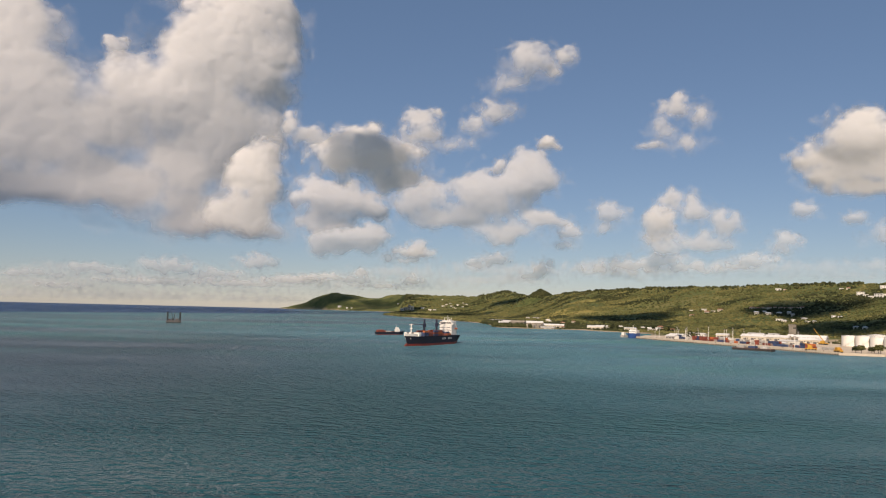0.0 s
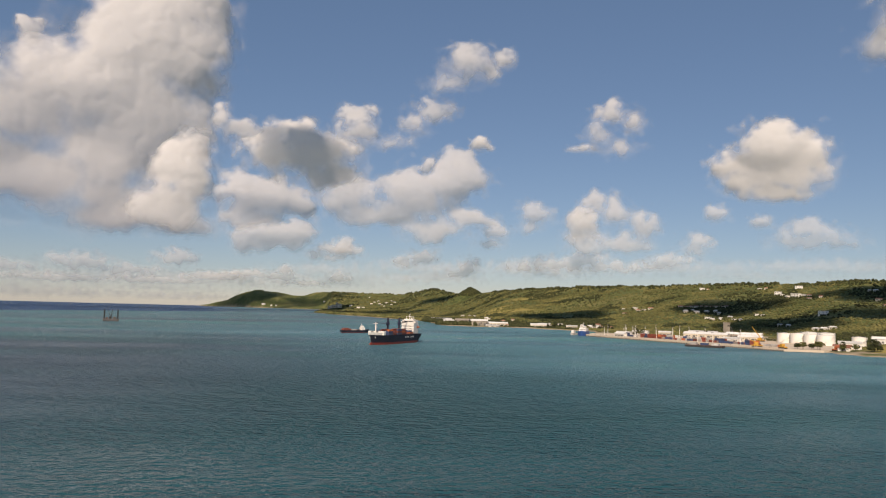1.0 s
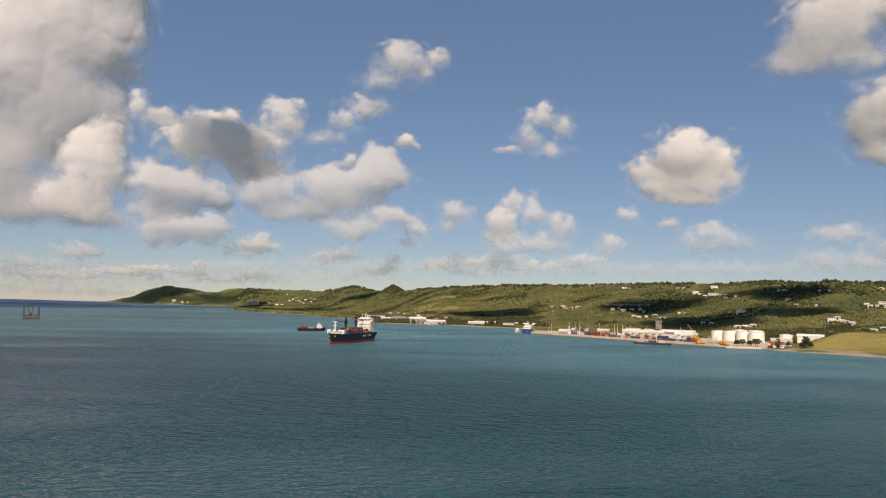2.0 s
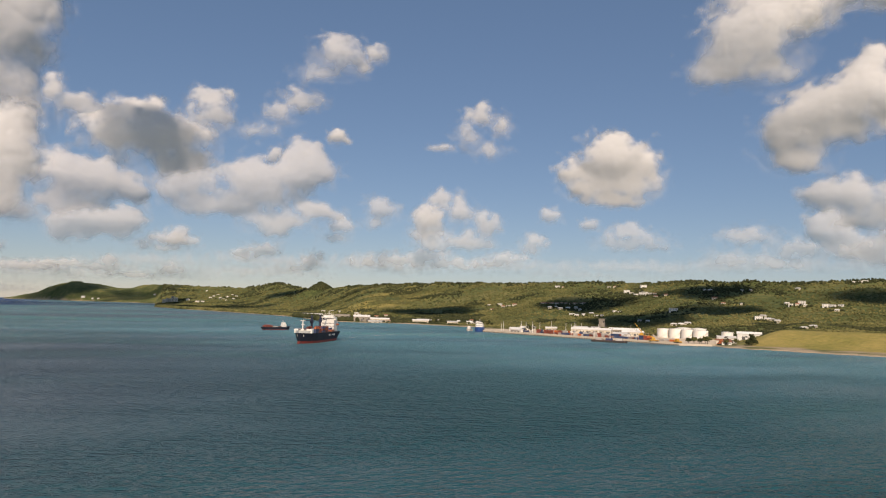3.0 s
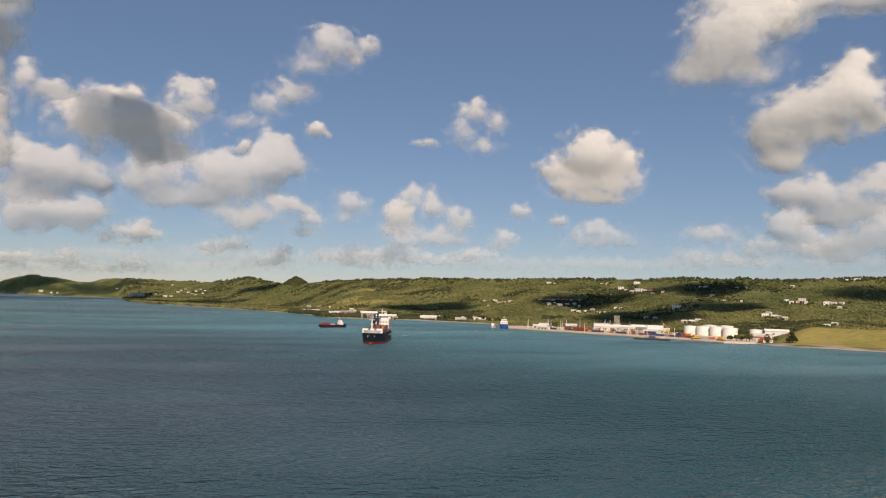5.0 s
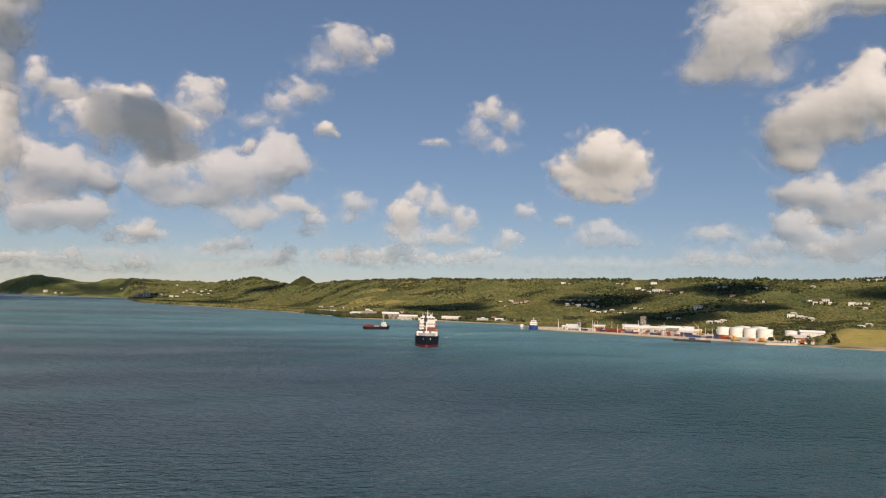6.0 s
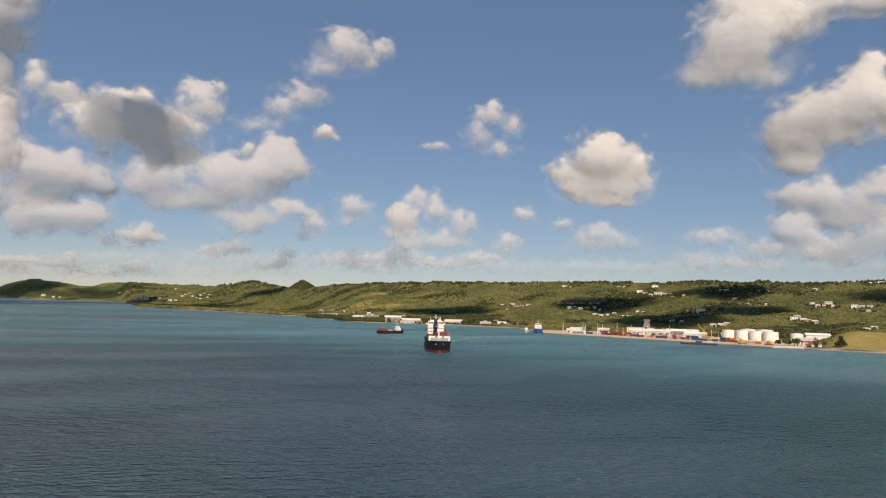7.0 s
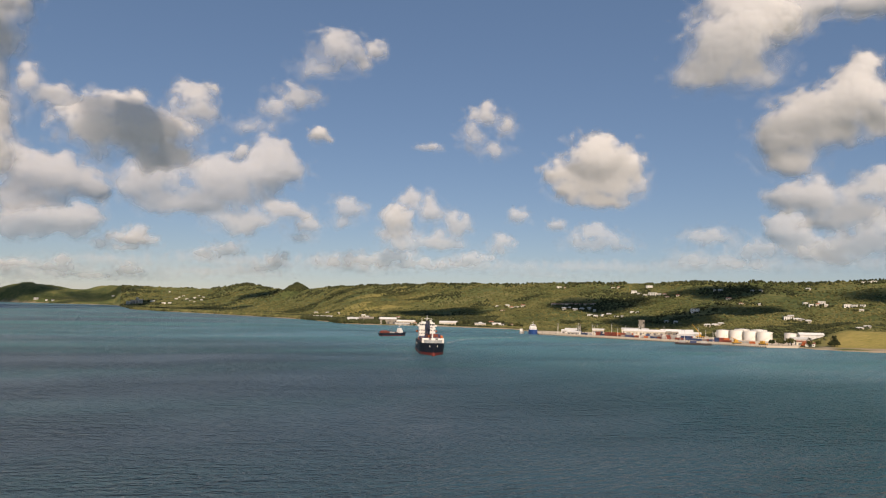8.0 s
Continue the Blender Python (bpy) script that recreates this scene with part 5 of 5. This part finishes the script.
TREES = [(tree_proto(5.5, 3.0, 1, "leaf"), "broad green tree by the shore"), (tree_proto(7.0, 2.6, 2, "leaf_dark"), "tall dark green tree by the shore"), (tree_proto(4.0, 2.8, 3, "leaf_dark"), "low spreading dark green tree by the shore")]
grown = [False, False, False]
rnd = random.Random(77)
for cx, cy, n, spread in ((110, 945, 8, 14), (66, 1000, 8, 14), (150, 950, 6, 14), (40, 1050, 10, 18), (302, 490, 7, 9), (326, 478, 3, 6), (338, 470, 4, 6), (95, 985, 12, 22), (70, 1010, 10, 22), (140, 965, 7, 22), (240, 975, 8, 20), (290, 940, 8, 22), (262, 720, 4, 8), (330, 700, 6, 22), (20, 1110, 8, 22), (-50, 1340, 8, 24), (-130, 1640, 7, 30)):
    for i in range(n):
        x, y = cx + rnd.uniform(-1, 1) * spread, cy + rnd.uniform(-1, 1) * spread * 0.6
        if land(np.array([x]), np.array([y]))[0] < 0.8 and not on_quay(x, y):
            continue
        k = rnd.choice((0, 1, 1, 2))
        m = pose(x, y, lie(x, y), 0, 0, rnd.uniform(0, 360))
        ob = TREES[k][0] if not grown[k] else copy_thing(TREES[k][0], m)
        grown[k] = True
        ob.matrix_basis = m
        ob.scale = (1, 1, 1)
        s = rnd.uniform(0.75, 1.25)
        ob.scale = (s, s, s * rnd.uniform(0.9, 1.15))
        tagged(ob, TREES[k][1], "tree", "trees along the shore")


def bush_cover(name, label, az, d, radius, tall, material):
    """Many small rounded clumps set on the slopes, joined into one cover."""
    phi = (1 + 5 ** 0.5) / 2
    ico = np.array([(-1, phi, 0), (1, phi, 0), (-1, -phi, 0), (1, -phi, 0), (0, -1, phi), (0, 1, phi), (0, -1, -phi), (0, 1, -phi), (phi, 0, -1), (phi, 0, 1), (-phi, 0, -1), (-phi, 0, 1)]) / 1.902
    tri = np.array([(0, 11, 5), (0, 5, 1), (0, 1, 7), (0, 7, 10), (0, 10, 11), (1, 5, 9), (5, 11, 4), (11, 10, 2), (10, 7, 6), (7, 1, 8), (3, 9, 4), (3, 4, 2), (3, 2, 6), (3, 6, 8), (3, 8, 9), (4, 9, 5), (2, 4, 11), (6, 2, 10), (8, 6, 7), (9, 8, 1)])
    x, y = PIVOT[0] + d * np.sin(az), PIVOT[1] + d * np.cos(az)
    z = land(x, y)
    n = len(x)
    gen = np.random.default_rng(len(x))
    lump = ico[None] * (1 + gen.uniform(-0.32, 0.32, (n, 12, 1)))
    size = np.stack([radius * gen.uniform(0.8, 1.3, n), radius * gen.uniform(0.8, 1.3, n), radius * tall], -1)
    verts = lump * size[:, None, :] + np.stack([x, y, z + radius * tall * 0.35], -1)[:, None, :]
    faces = (tri[None] + 12 * np.arange(n)[:, None, None]).reshape(-1, 3)
    ob = mesh_thing(name, verts.reshape(-1, 3), faces.tolist(), M[material], False)
    return tagged(ob, label, "vegetation", kind="stuff")


def scatter():
    gen = np.random.default_rng(8)
    n = 105000
    deg = gen.uniform(-0.6, 68, n)
    s, c = np.interp(deg, SHORE_AZ, SHORE_D) + 12, np.interp(deg, RIDGE_AZ, RIDGE_D) + 40
    d = s * (c / s) ** gen.uniform(0, 1, n)
    az = np.radians(deg)
    x, y = PIVOT[0] + d * np.sin(az), PIVOT[1] + d * np.cos(az)
    open_ground = meadow(x, y) > gen.uniform(0.15, 1.3, n)
    quay = (deg > 31.5) & (deg < 53.5) & (d < s + np.interp(deg, [31, 34, 50, 54], [40, 110, 120, 30]))
    open_ground |= (deg > 53.8) & (d < s + 165)
    beach = (deg > 52.8) & (d < s + 70)
    patch = fbm(x / 60, y / 60, 3, 77)
    keep = ~open_ground & ~quay & ~beach & (np.hypot(x - 379, y - 2719) > 60) & (patch > gen.uniform(-1.1, 0.8, n)) & (land(x, y) > 1.0)
    dark = fbm(x / 110, y / 110, 3, 55) + 0.9 * np.exp(-((deg - 15) / 6) ** 2) * (d < s + 130) > 0.25
    r = (0.4 + d / 1000 * gen.uniform(0.35, 1.3, n))
    a = keep & ~dark
    b = keep & dark
    bush_cover("bush", "olive green bush and scrub over the slopes", az[a], d[a], r[a], 0.8, "leaf")
    bush_cover("woods", "dark green woodland in the folds of the slopes", az[b], d[b], r[b] * 1.15, 0.95, "leaf_dark")
    # woods close along the water; dark clumps stand in for the sharp hill's rock
    m = 2400
    deg = gen.uniform(13.0, 20.0, m)
    d = np.interp(deg, SHORE_AZ, SHORE_D) + 8 + gen.uniform(0, 1, m) ** 1.5 * 75
    near = (fbm(deg * 3, d / 40, 3, 9) > -0.35) & (land(PIVOT[0] + d * np.sin(np.radians(deg)), PIVOT[1] + d * np.cos(np.radians(deg))) > 0.9)
    bush_cover("shore_woods", "dark trees crowding the point behind the shipyard", np.radians(deg[near]), d[near], gen.uniform(1.8, 3.6, near.sum()), 1.4, "leaf_dark")
    m = 1500
    deg = gen.uniform(0.3, 13.5, m)
    d = np.interp(deg, SHORE_AZ, SHORE_D) + 10 + gen.uniform(0, 1, m) ** 1.5 * 130
    wet = land(PIVOT[0] + d * np.sin(np.radians(deg)), PIVOT[1] + d * np.cos(np.radians(deg))) > 0.9
    bush_cover("beach_trees", "belt of green trees along the low far shore", np.radians(deg[wet]), d[wet], gen.uniform(1.5, 3.4, wet.sum()) * np.clip(d[wet] / 1400, 0.8, 1.3), 1.1, "leaf")
    m = 1800
    px, py = 379 + gen.normal(0, 26, m) - PIVOT[0], 2719 + gen.normal(0, 26, m) - PIVOT[1]
    bush_cover("hill_woods", "dark clumps that stand for the rock of the sharp hill", np.arctan2(px, py), np.hypot(px, py), gen.uniform(1.5, 3.2, m), 0.8, "leaf_dark")
    # garden trees hide a part of each house
    spots = np.repeat(np.array(GARDENS, dtype=float), 9, axis=0)
    spots = spots + gen.normal(0, 5.5, spots.shape)
    px, py = spots[:, 0] - PIVOT[0], spots[:, 1] - PIVOT[1]
    bush_cover("garden_trees", "dark green garden trees round the houses", np.arctan2(px, py), np.hypot(px, py), gen.uniform(0.9, 2.1, len(px)), 1.25, "leaf_dark")
    m = 2600
    deg = gen.uniform(6, 66, m)
    d = np.interp(deg, RIDGE_AZ, RIDGE_D) * (1 + gen.normal(0, 0.012, m))
    keep = fbm(deg * 1.4, deg * 0, 3, 6) > gen.uniform(-0.9, 0.7, m)
    keep &= (deg < 10.5) | (deg > 14.5)
    bush_cover("crest_trees", "uneven line of trees along the crest", np.radians(deg[keep]), d[keep], (0.5 + d[keep] / 1000 * gen.uniform(0.4, 1.5, keep.sum())), 1.45, "leaf_dark")


scatter()


# ---- what moves ----
def motions():
    # bow's place and heading, degrees east of the y axis
    rows = []
    for t, x, y, h in ((0, -26, 474, -151.5), (1.5, -36, 466, -150.5), (3, -42.5, 460, -151.2), (4.5, -47.5, 447, -154), (6, -50.5, 437, -157.2), (6.5, -52.2, 430, -158), (7.2, -55, 424, -159.3), (8, -57.7, 419, -160.6)):
        a = radians(h)
        rows.append((t, pose(x - 33 * math.sin(a), y - 33 * math.cos(a), 0, 0, 0, -h)))
    walk(ship, rows)
    walk(boat, [(t, pose(x, y, 0, 0, 0, -h)) for t, x, y, h in ((0, -53, 665, 58), (1.5, -44, 677, 60), (3.5, -25, 683, 63), (4.5, -13, 684, 66), (6.2, 0, 672, 68), (8, 9, 661, 70))])


motions()
